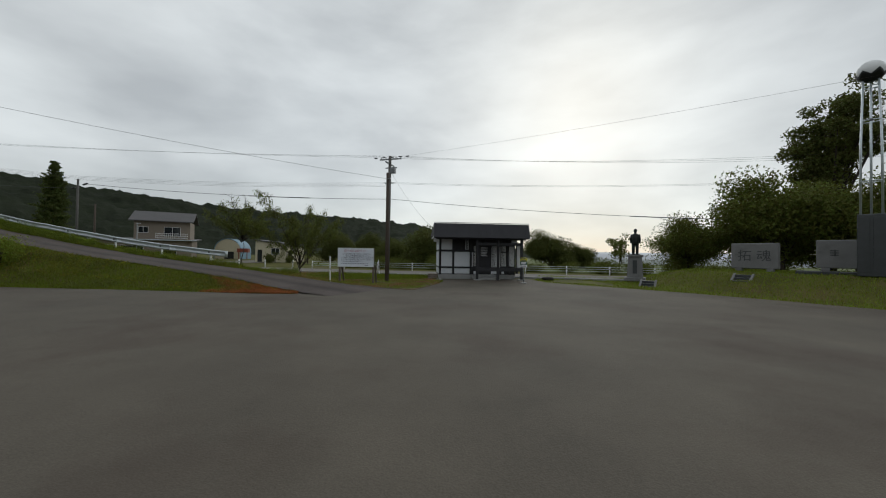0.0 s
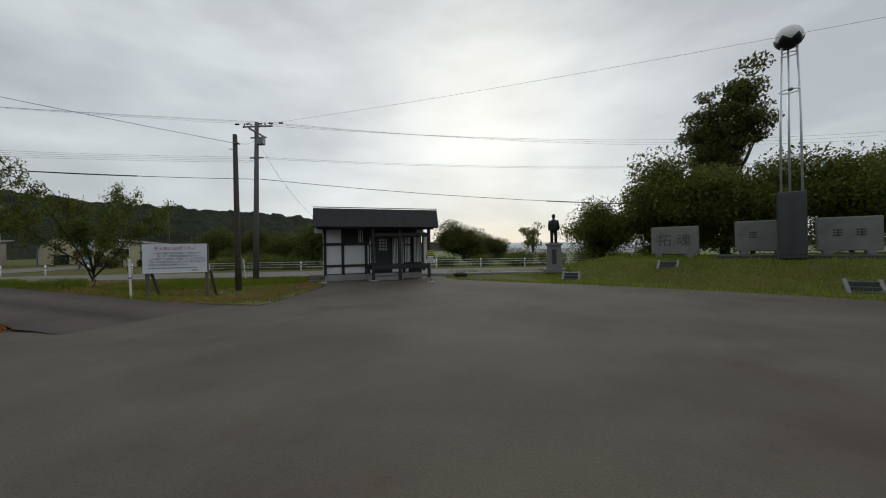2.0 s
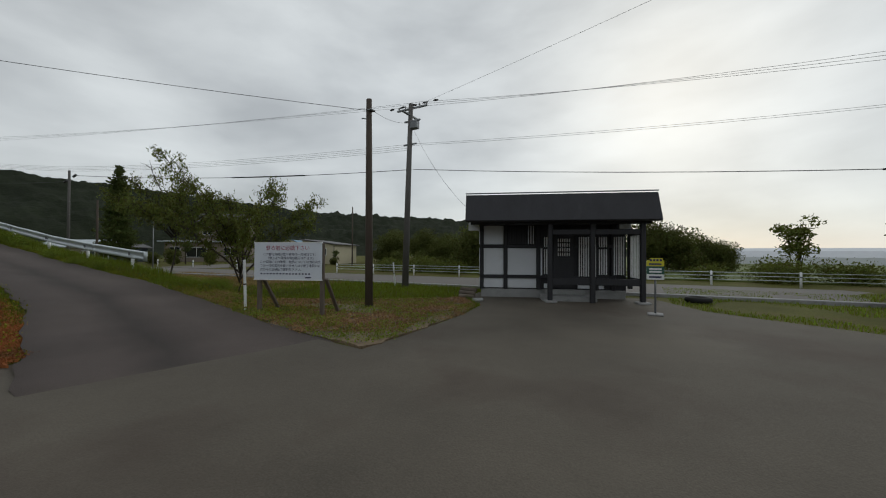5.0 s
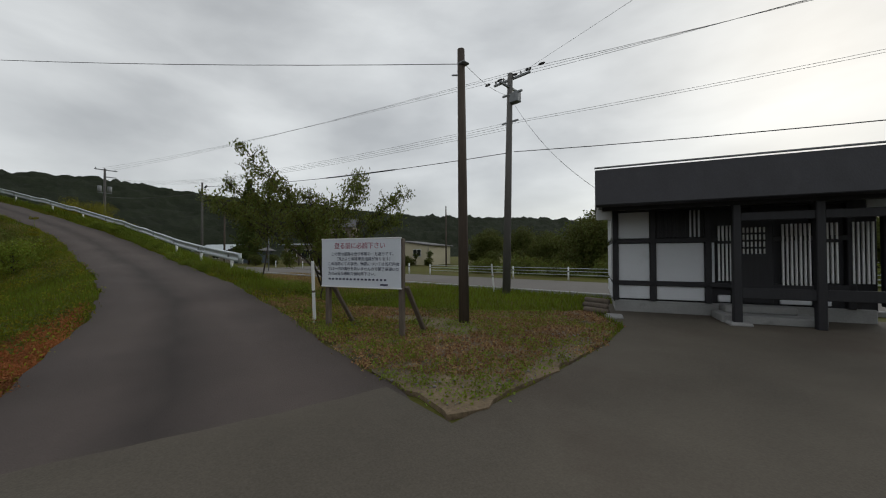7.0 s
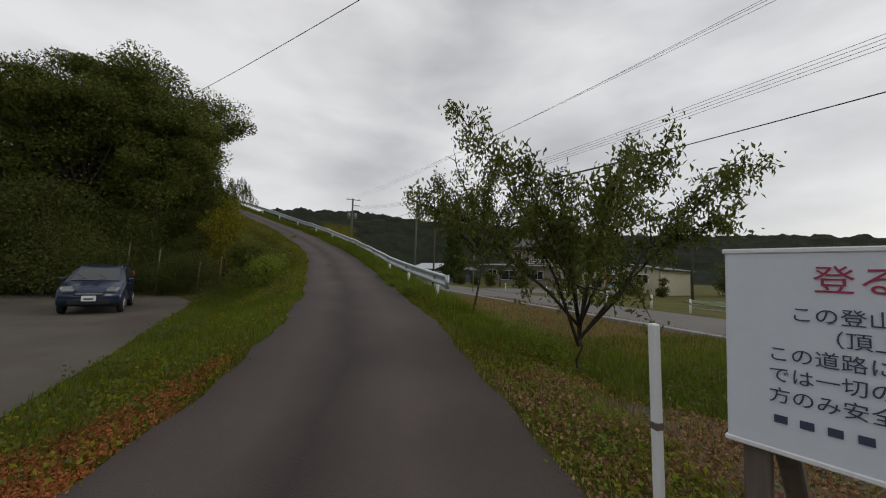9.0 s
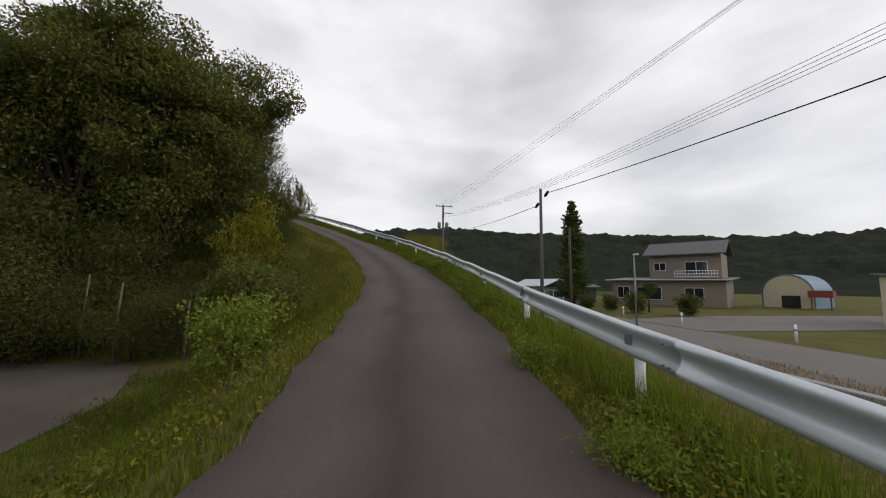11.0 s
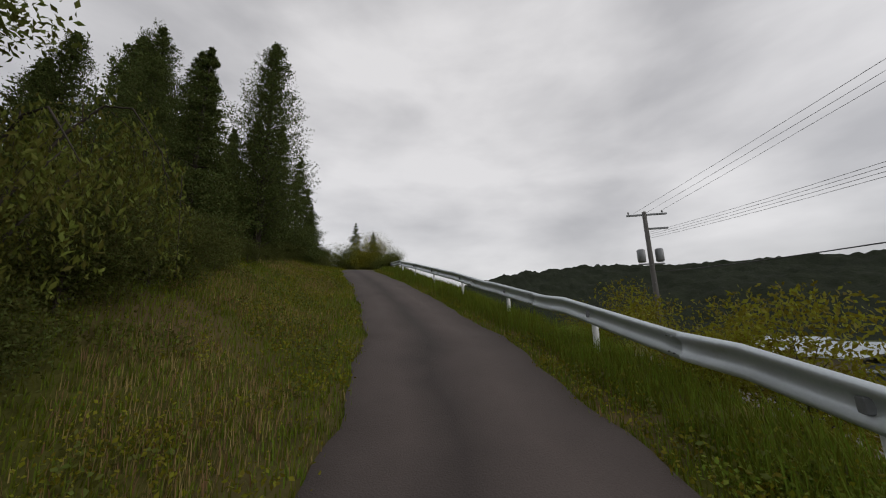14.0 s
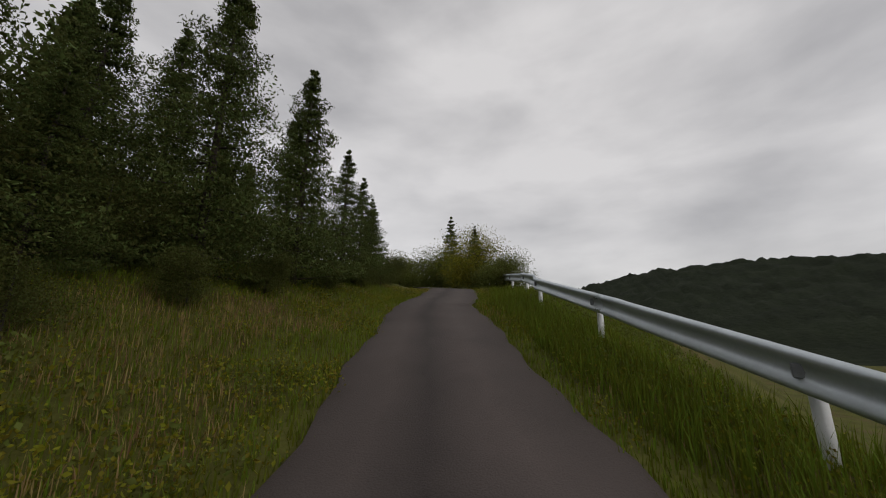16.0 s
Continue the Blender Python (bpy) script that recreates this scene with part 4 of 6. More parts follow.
def conifer(name, m, H, R, seed, label, leaf_mat, group="", layers=26, zb=0.12, leaf=0.3, narrow=1.0, per=24, droop=0.25, rise=0.0):
    """A conifer: straight trunk and whorls of branches with needle sprays, shorter towards the top."""
    rng = np.random.default_rng(seed)
    t = empty(name, m, label, "tree", group)
    tv, tf = tube_data([(0, 0, -0.3), (0, 0, H * 0.5), (0, 0, H)], [H * 0.016, H * 0.01, 0.01], 8)
    pts = []
    for i in range(layers):
        u = i / (layers - 1)
        z = H * (zb + (1 - zb) * u)
        r = R * (1 - u) ** narrow * rng.uniform(0.75, 1.15) + 0.04 * R
        for j in range(7):
            a = 2 * math.pi * (j / 7 + rng.uniform(-0.08, 0.08)) + i * 0.7
            rr = r * rng.uniform(0.4, 1.2)
            dz = rng.normal() * 0.35 * H / layers
            tip = np.array([math.cos(a) * rr, math.sin(a) * rr, z + dz - droop * rr + rise * rr])
            n = max(6, int(per * (0.3 + rr / R)))
            w = rng.uniform(0.12, 1, (n, 1)) ** 0.6
            along = tip - np.array([0, 0, z])
            side = np.cross(along, (0, 0, 1.0)) / (np.linalg.norm(along[:2]) + 1e-6)
            twig = rng.integers(0, 7, (n, 1)) / 7 * 0.8 + 0.15
            reach = rng.random((n, 1)) * (0.2 + 0.5 * (1 - twig)) * rr * np.where(rng.random((n, 1)) < 0.5, -1, 1)
            p = np.array([0, 0, z]) + along * np.where(w < 0.45, w, twig) + np.where(w < 0.45, 0, 1) * (side * reach + along * np.abs(reach) / (rr + 1e-6) * 0.6)
            p[:, 2] += 0.06 * rr * np.clip(w[:, 0], 0.3, 1) ** 2
            p += np.clip(rng.normal(size=(n, 3)), -1.6, 1.6) * (0.016 * R + 0.018 * rr) * np.array([1, 1, 0.6])
            pts.append(p)
            if j % 3 == 0:
                tube_data([(0, 0, z), tuple(np.array([0, 0, z]) * 0.4 + tip * 0.6)], [0.012 * R + 0.006, 0.004], 4, tv, tf, False)
    mesh_ob("trunk", tv, tf, M["bark"], t, True)
    v, f = leaf_mesh(np.concatenate(pts), leaf, rng, 0.5, 0.45)
    fast_mesh("crown", v, f, leaf_mat, t)
    return t


def weeping_shrub(m, seed=74):
    """Arching stems with hanging leafy strands."""
    rng = np.random.default_rng(seed)
    t = empty("weeping_shrub", m, "green weeping shrub with long hanging leafy strands", "shrub")
    leaves = []
    for i in range(11):
        a = 2 * math.pi * i / 11 + rng.uniform(-0.2, 0.2)
        reach, top = rng.uniform(1.2, 2.7), rng.uniform(2.8, 4.3)
        arc = [Vector((math.cos(a) * reach * u, math.sin(a) * reach * u, top * math.sin(min(1.0, u * 1.25) * math.pi / 2) - 0.9 * max(0.0, u - 0.7) * top)) for u in np.linspace(0, 1, 9)]
        stem = tube("stem", arc, [0.03 * (1 - 0.85 * u) for u in np.linspace(0, 1, 9)], M["bark"], t, 6)
        for k in range(44):
            u = rng.uniform(0.3, 1.0)
            p = np.array(arc[min(7, int(u * 8))].lerp(arc[min(8, int(u * 8) + 1)], u * 8 % 1)) + rng.normal(size=3) * 0.12
            drop = min(rng.uniform(0.4, 1.5), p[2] - 0.1)
            w = np.linspace(0, 1, 36)[:, None]
            sway = rng.normal(size=3) * np.array([0.16, 0.16, 0])
            line = p + sway * w + np.array([0, 0, -1.0]) * w * drop
            leaves.append(line + rng.normal(size=line.shape) * 0.035)
            if k % 6 == 0:
                tube("strand", [line[0], line[17], line[35]], [0.006, 0.004, 0.002], M["bark"], stem, 4)
    v, f = leaf_mesh(np.concatenate(leaves), 0.085, rng, 2.0, 0.36)
    fast_mesh("crown", v, f, M["leaf_light_green"], t)
    return t


def at_ground(x, y, turn=0, s=1.0, dz=0.0):
    return Matrix.Translation((x, y, height(x, y) + dz)) @ Matrix.Rotation(radians(turn), 4, "Z") @ Matrix.Scale(s, 4)


def sapling(name, m, stems, seed, label, leaf=0.15, twigs=9, per=16, r0=0.045):
    """A young tree: a few curved stems, side twigs, drooping leaves along the twigs."""
    rng = np.random.default_rng(seed)
    t = empty(name, m, label, "tree", "young cherry trees")
    crown = []
    for stem_i, (fork, tip, bare) in enumerate(stems):
        tv, tf, twig_lines = [], [], []
        f, e = Vector(fork), Vector(tip)
        L = (e - f).length
        line = [f.lerp(e, u) + Vector((0, 0, 0.1 * L * math.sin(math.pi * u))) + Vector(rng.normal(size=3)) * 0.02 * L * math.sin(math.pi * u) for u in np.linspace(0, 1, 7)]
        tube_data(line, [r0 * (1 - 0.85 * u) for u in np.linspace(0, 1, 7)], 7, tv, tf)
        for k in range(0 if bare and stem_i == 0 else twigs):
            u = 0.22 + 0.78 * (k + rng.random()) / twigs
            a = line[min(5, int(u * 6))].lerp(line[min(6, int(u * 6) + 1)], u * 6 % 1)
            d = (e - f).normalized() * 0.5 + Vector(rng.normal(size=3)) * 0.6 + Vector((0, 0, 0.15))
            b = a + d.normalized() * rng.uniform(0.35, 0.8) * min(1.0, L * 0.4) * (1.15 - 0.6 * u)
            twig_lines.append([a, a.lerp(b, 0.5) + Vector((0, 0, 0.03)), b])
            if bare and u > 0.75:
                continue
            n = int(per * rng.uniform(0.6, 1.4))
            w = rng.uniform(0.1, 1.1, (n, 1))
            crown.append(np.array(a) * (1 - w) + np.array(b) * w + rng.normal(size=(n, 3)) * 0.085 + np.array([0, 0, -0.05]))
        stem = mesh_ob("stem", tv, tf, M["bark"], t, True)
        for line in twig_lines:
            tube("twig", line, [0.012, 0.008, 0.003], M["bark"], stem, 4)
    v, f = leaf_mesh(np.concatenate(crown), leaf, rng, 1.3, 0.38)
    fast_mesh("crown", v, f, M["leaf"], t)
    return t


sapling("cherry_sapling", at_ground(-11.75, 23.6, 0, 1.12), [((0, 0, -0.2), (0.0, 0.0, 1.0), True), ((0, 0, 0.5), (-1.0, -1.7, 4.3), False), ((0, 0, 0.8), (0.7, 0.9, 3.5), False), ((0.1, 0, 0.7), (0.9, 2.3, 3.2), False), ((0, 0, 0.6), (0.4, 2.5, 2.6), False), ((0, 0, 0.8), (-1.2, -2.3, 2.7), False), ((0, 0, 0.6), (-0.6, 1.5, 3.9), False), ((0, 0, 0.9), (0.3, -1.2, 3.0), False), ((0, 0, 0.8), (-0.2, -0.3, 3.2), False), ((0, 0, 0.7), (-1.5, 0.8, 2.5), False), ((0, 0, 0.8), (1.4, -0.6, 2.6), False)], 3, "young cherry tree with several thin leaning stems on the verge", 0.1, 20, 62, 0.026)
sapling("cherry_sapling", at_ground(-15.75, 23.25, 0, 1.1), [((0, 0, -0.2), (0.0, 0.1, 1.9), True), ((0, 0, 1.55), (-0.5, -1.75, 3.0), False), ((0, 0.05, 1.7), (-0.4, -1.1, 3.5), False), ((0, 0.05, 1.75), (0.3, 0.2, 3.4), False), ((0, 0.05, 1.7), (0.6, 1.0, 3.2), False), ((0, 0.05, 1.6), (0.1, 1.8, 2.75), False), ((0, 0.05, 1.7), (-0.9, 0.7, 3.0), False), ((0, 0.05, 1.7), (0.9, -0.6, 2.9), False), ((0, 0.05, 1.6), (0.2, -1.4, 2.5), False), ((0, 0.05, 1.6), (0.4, 1.3, 2.3), False), ((0, 0.05, 1.7), (-0.3, 0.5, 4.1), True), ((0, 0.05, 1.7), (-0.2, -0.6, 4.0), True)], 8, "young cherry tree with one thin trunk by the guard rail", 0.1, 16, 40, 0.034)

# big trees over the lane
big = broadleaf("oak_tree", at_ground(-32.7, 7.9), 14.0, 5.0, 1.5, 280, 520, 0.16, M["leaf"], 17, "large dark green broadleaf tree overhanging the lane", 0.32, spread=0.16, limbs=60)
copy_thing(big, at_ground(-31.6, 4.9, 130, 0.92))
broadleaf("tall_tree", at_ground(20.4, 36.0), 13.6, 2.7, 3.6, 90, 260, 0.22, M["leaf_dark"], 14, "tall dark tree with an open crown behind the stones", 0.26, spread=0.25, limbs=40)
copy_thing(big, at_ground(28.5, 29.5, 300, 0.6))
ever = conifer("cedar_tree", at_ground(-43.0, 0.5), 8.6, 2.3, 21, "tall dark green cedar at the edge of the wood", M["needle"], "cedars of the wood", leaf=0.2, narrow=0.7, layers=46, per=52)
for x, y, s, turn in ((-44.3, -1.2, 0.95, 30), (-39.9, 2.6, 0.63, 80), (-47.7, -3.8, 0.89, 140), (-36.3, 3.2, 0.53, 200), (-40.4, -3.7, 0.63, 10), (-52.8, -7.2, 0.68, 60), (-36.7, -0.2, 0.65, 20), (-32.7, -0.4, 0.53, 260), (-44.8, -8.5, 0.65, 300), (-33.6, 1.9, 0.47, 90),
                      (-28.8, -3.3, 0.65, 190), (-55.4, -10.7, 0.63, 330), (-27.3, 2.3, 0.5, 15), (-24.7, -3.6, 0.58, 75), (-27.5, -7.2, 0.84, 170), (-34.4, -7.8, 0.73, 250), (-21.9, -13.2, 0.84, 110), (-25.2, -10.1, 0.84, 40), (-26.7, 0.4, 0.5, 320), (-48.0, -17.0, 0.63, 200), (-27.9, -13.4, 1.16, 65)):
    copy_thing(ever, at_ground(x, y, turn, s))
poplar = conifer("cypress_tree", at_ground(*axis_point(48.0, -4.7)[:2]), 9.5, 1.9, 31, "slender dark cypress beside the lane", M["needle"], "slender cypresses", leaf=0.08, narrow=0.6, layers=44, droop=-0.9, per=200, zb=0.04)
for s, e, k, turn in ((44.0, 7.0, 0.58, 300), (45.7, 7.8, 0.78, 140), (47.7, 8.6, 0.72, 170), (41.4, 7.4, 0.5, 50)):
    p = axis_point(s, -e)
    copy_thing(poplar, at_ground(p.x, p.y, turn, k))
spruce = conifer("spruce_tree", at_ground(*axis_point(54.2, -4.9)[:2]), 7.5, 2.3, 41, "young bushy spruce with level branches beside the lane", M["needle"], "young spruces", leaf=0.085, narrow=0.85, layers=22, droop=0.02, per=300, zb=0.02)
spruce2 = conifer("spruce_tree", at_ground(*axis_point(57.0, -4.0)[:2]), 7.0, 2.1, 43, "young bushy spruce with a thin leader beside the lane", M["needle"], "young spruces", leaf=0.085, narrow=1.0, layers=20, droop=-0.1, per=300, zb=0.02)
for n, (s, e, k, turn) in enumerate(((53.6, 7.2, 0.84, 300), (56.6, 8.0, 1.05, 45), (49.8, 5.4, 0.82, 30), (50.4, 7.6, 1.1, 210), (47.6, 7.2, 1.0, 15), (45.3, 6.2, 0.98, 260), (59.8, 4.0, 0.72, 20), (62.2, 4.0, 0.68, 10), (60.0, 6.6, 0.86, 200), (64.4, 4.1, 0.6, 130), (67.0, 4.4, 0.54, 80), (51.8, 5.6, 0.5, 70))):
    p = axis_point(s, -e)
    copy_thing(spruce2 if n % 2 else spruce, at_ground(p.x, p.y, turn, k))
copy_thing(spruce, at_ground(-72.0, -8.7, 100, 0.9))
copy_thing(spruce, at_ground(-68.0, -3.6, 10, 0.6))
under = broadleaf("undergrowth_bush", at_ground(*axis_point(36.0, -6.6)[:2]), 2.6, 1.7, 0.0, 40, 330, 0.07, M["leaf_dark"], 55, "dark green bush in the shade of the trees", 0.04, group="undergrowth", category="bush", limbs=8)
for s, e, k, turn in ((43.4, 4.9, 0.42, 20), (46.4, 4.7, 0.42, 110), (48.6, 4.4, 0.4, 160), (50.6, 4.2, 0.42, 210), (52.8, 4.0, 0.4, 260), (55.0, 3.8, 0.42, 310), (57.6, 3.5, 0.4, 60), (60.2, 3.3, 0.45, 120), (62.6, 3.1, 0.5, 180), (65.0, 3.1, 0.5, 230), (67.4, 3.2, 0.6, 290)):
    p = axis_point(s, -e)
    copy_thing(under, at_ground(p.x, p.y, turn, k))
for s, e, k, turn in ((34.2, 5.75, 0.7, 10), (35.6, 5.38, 0.65, 50), (37.0, 5.12, 0.7, 95), (38.5, 5.12, 0.75, 30), (40.0, 5.0, 0.7, 140), (41.2, 4.88, 0.7, 80), (34.0, 8.0, 1.1, 250), (38.3, 8.25, 1.2, 300), (42.4, 7.75, 1.2, 45), (46.2, 7.4, 1.1, 15), (50.0, 6.2, 0.6, 70), (31.5, 7.5, 1.0, 210), (56.4, 5.6, 0.6, 20), (51.4, 6.6, 1.0, 40), (53.0, 5.8, 0.8, 100), (55.4, 6.2, 0.9, 180), (58.4, 5.2, 0.7, 240), (61.0, 5.4, 0.8, 310), (49.0, 6.4, 0.9, 80)):
    p = axis_point(s, -e)
    copy_thing(under, at_ground(p.x, p.y, turn, k))
for x, y, s, turn in ((-28.9, 11.4, 0.99, 30), (-28.1, 10.7, 0.88, 300), (-29.2, 8.8, 1.21, 45), (-27.8, 8.0, 1.1, 15), (-26.9, 4.7, 1.1, 70), (-26.6, 1.1, 1.21, 160), (-25.8, -3.6, 1.21, 330), (-27.3, 5.6, 1.43, 90), (-30.2, 5.9, 2.2, 180), (-34.7, 5.8, 2.31, 10), (-22.8, -7.2, 1.54, 130), (-26.6, 0.1, 2.09, 60), (-27.4, 3.1, 1.98, 220), (-31.1, 2.6, 2.31, 100), (-34.5, 8.4, 1.87, 270), (-26.6, 6.7, 1.65, 40), (-35.1, 1.6, 2.42, 0), (-30.9, 8.9, 1.65, 140), (-25.7, -5.4, 1.98, 20)):
    copy_thing(under, at_ground(x, y, turn, s))
broadleaf("rounded_bush", at_ground(-68.0, -3.6, 0, 1, -0.5), 5.6, 3.0, 0.0, 44, 300, 0.1, M["leaf_light"], 51, "round pale green bush at the bend of the lane", 0.06, category="bush")
copy_thing(broadleaf("lane_bush", at_ground(-70, -5.5, 0, 1, -0.6), 4.6, 2.5, 0.0, 46, 300, 0.12, M["leaf"], 52, "green bush at the bend of the lane", 0.06, group="bushes by the bend", category="bush"), at_ground(-69.5, -17.0, 80, 0.9, -0.6))
copy_thing(bpy.data.objects["lane_bush"], at_ground(-69.0, -3.8, 200, 0.75, -0.6))
for x, y, k in ((-73.0, -10.6, 1.1), (-71.6, -8.4, 1.0), (-66.0, -0.6, 0.7), (-74.5, -15.0, 1.2), (-70.0, -12.6, 0.9), (-67.5, -10.5, 0.8)):
    copy_thing(bpy.data.objects["lane_bush"], at_ground(x, y, x * 9, k, -0.7))
copy_thing(bpy.data.objects["lane_bush"], at_ground(-64.5, 0.6, 140, 0.6, -0.5))
conifer("village_cedar", at_ground(-63.2, 37.3), 13.6, 2.3, 61, "tall dark conifer among the village houses", M["needle"], leaf=0.32, narrow=0.5, layers=44, droop=-0.4, per=70, zb=0.05)
# shrubs on the left bank
broadleaf("golden_shrub", at_ground(-31.5, 12.4), 5.2, 1.45, 0.2, 80, 60, 0.17, M["leaf_light"], 71, "yellow-green shrub with drooping leaves", 0.04, category="shrub", droop=1.5, slim=0.3, spread=0.3)
broadleaf("bank_shrub", at_ground(-23.5, 16.4), 1.8, 1.1, 0.0, 30, 90, 0.09, M["weed_green"], 72, "light green shrub on the bank of the lane", 0.04, category="shrub")
broadleaf("bank_shrub", at_ground(-26.5, 15.2), 2.8, 1.3, 0.1, 34, 190, 0.12, M["leaf"], 73, "green shrub on the bank of the lane", 0.05, category="shrub")
weeping_shrub(at_ground(-36.8, 10.3, 0, 1, -0.1))
# trees behind the stones, round the car park and by the fields
bush = broadleaf("woodland_tree", at_ground(16.5, 33.5), 6.4, 3.4, 0.0, 100, 420, 0.2, M["leaf"], 81, "dense green tree behind the memorial stones", 0.14, group="trees behind the stones", limbs=24, spread=0.32)
for x, y, s, turn in ((12.4, 36.6, 0.7, 60), (20.0, 33.0, 0.9, 130), (23.5, 31, 0.85, 30), (27.0, 32, 1.0, 220), (29, 25, 0.9, 300), (32, 18, 1.0, 100), (17.5, 38, 0.9, 10), (36, 7, 1.1, 170)):
    copy_thing(bush, at_ground(x, y, turn, s))
field_tree = broadleaf("field_tree", at_ground(-12.6, 46.6, 0, 1, -0.9), 6.2, 3.2, 0.0, 80, 380, 0.22, M["leaf_dark"], 91, "dark rounded tree at the edge of the field", 0.14, group="trees by the field", limbs=20, spread=0.34)
for x, y, s, turn in ((2.8, 54, 0.95, 100), (-20.0, 54, 0.8, 40), (-26, 60, 0.95, 200), (-38, 66, 1.1, 10), (6.5, 57, 0.7, 60)):
    copy_thing(field_tree, at_ground(x, y, turn, s, -0.8))
broadleaf("slender_tree", at_ground(9.9, 48), 4.6, 1.4, 1.0, 20, 60, 0.24, M["leaf"], 92, "small thin-crowned tree in the field", 0.08)
hedge = broadleaf("hedge_bush", at_ground(-9.0, 42.0), 1.2, 1.9, 0.0, 24, 110, 0.18, M["leaf"], 93, "low green hedge bush behind the cable fence", 0.05, group="hedge bushes", category="bush", limbs=6)
for i in range(13):
    copy_thing(hedge, at_ground(-19 + 3.3 * i, 41.2 + 0.29 * i + 0.5 * math.sin(i * 2.1), 40 * i, 0.85 + 0.2 * math.sin(i * 1.7)))
garden = broadleaf("garden_shrub", at_ground(-36.0, 47.5), 1.5, 0.9, 0.1, 18, 90, 0.16, M["leaf_dark"], 94, "clipped dark garden shrub in front of the houses", 0.05, group="garden shrubs", category="shrub")
for x, y, s in ((-50.5, 38.5, 1.5), (-53.5, 37.5, 1.2), (-47.5, 41.5, 1.4), (-34.5, 49.8, 0.8), (-37.5, 49.6, 0.7), (-56, 36, 1.2), (-26, 52, 1.4), (-23, 53.5, 1.5)):
    copy_thing(garden, at_ground(x, y, x * 7, s))
clipped = broadleaf("clipped_pine", at_ground(-35.0, 50.4), 2.3, 0.55, 1.0, 10, 90, 0.12, M["needle"], 95, "small clipped garden pine beside the cream house", 0.05, group="clipped pines", limbs=10)
copy_thing(clipped, at_ground(-37.6, 50.4, 70, 0.85))
copy_thing(clipped, at_ground(-52.0, 40.5, 20, 1.5))

# weeds behind the guard rail
weed = broadleaf("rail_weed", Matrix.Translation(axis_point(26.5, 1.95, -0.05)), 0.42, 0.6, 0.0, 30, 90, 0.05, M["weed_green"], 96, "bright green weeds growing under the guard rail", 0.01, group="weeds by the rail", category="weed", limbs=8)
for s, d, k in ((22.7, 1.8, 1.12), (24.1, 1.9, 1.25), (25.2, 2.09, 1.25), (26.1, 2.09, 1.12), (27.0, 2.09, 1.12), (28.2, 2.28, 1.0), (29.3, 2.38, 1.0), (31.2, 2.56, 0.88), (16.5, 1.42, 0.75), (14.7, 1.52, 0.75), (18.8, 1.61, 0.88), (35.2, 2.47, 0.75), (39.7, 2.75, 0.75), (8.6, 2.7, 0.8), (9.4, 2.9, 0.9), (10.4, 3.1, 0.9), (11.4, 3.1, 0.8)):
    p = axis_point(s, d)
    copy_thing(weed, at_ground(p.x, p.y, s * 50, k))
vine = broadleaf("rail_vine", at_ground(*axis_point(27.4, 2.2)[:2]), 0.55, 0.8, 0.0, 26, 220, 0.055, M["weed_green"], 98, "bright large-leaved creeper spilling from the rail", 0.012, group="creepers by the rail", category="creeper", limbs=10, slim=0.8, droop=-0.1)
for s, d, k in ((28.4, 2.3, 1.0), (29.4, 2.0, 1.0), (30.4, 2.3, 1.1), (31.6, 2.2, 0.9)):
    p = axis_point(s, d)
    copy_thing(vine, at_ground(p.x, p.y, s * 50, k))
shrub = broadleaf("rail_shrub", at_ground(*axis_point(39.0, 4.6)[:2]), 1.7, 1.05, 0.0, 34, 120, 0.065, M["leaf_light"], 97, "yellow-green shrub on the slope behind the guard rail", 0.02, group="shrubs behind the rail", category="shrub", limbs=12)
for s, d, k in ((37.2, 4.6, 1.2), (40.6, 4.7, 1.2), (42.0, 5.0, 0.9), (35.6, 4.6, 0.9), (38.1, 5.4, 1.4), (34.5, 4.7, 0.8), (39.7, 5.6, 1.3)):
    p = axis_point(s, d)
    copy_thing(shrub, at_ground(p.x, p.y, s * 50, k))
stalk = empty("tall_weed", at_ground(-29.75, 16.6), "tall pale-leaved weed with a flower head at the lane's edge", "weed")
tube("stalk", [(0, 0, 0), (0.08, 0.02, 0.6), (0.16, 0.0, 1.15)], [0.014, 0.011, 0.006], M["grass"], stalk, 6)
sr = np.random.default_rng(5)
for nm, zc, n, sg in (("flower_head", 1.15, 120, 0.1), ("leaf_whorl", 0.55, 190, 0.11), ("leaf_whorl", 0.3, 190, 0.11)):
    v, f = leaf_mesh(np.array([0.13 * zc, 0, zc]) + np.clip(sr.normal(size=(n, 3)), -1.6, 1.6) * np.array([sg, sg, 0.04]), 0.08, sr, 0.6, 0.35)
    fast_mesh(nm, v, f, M["leaf_light"], stalk)


# ---- memorial stones, tower and statue ----
def face_to(x, y, z, turn):
    return pose(x, y, z, 0, 0, turn)


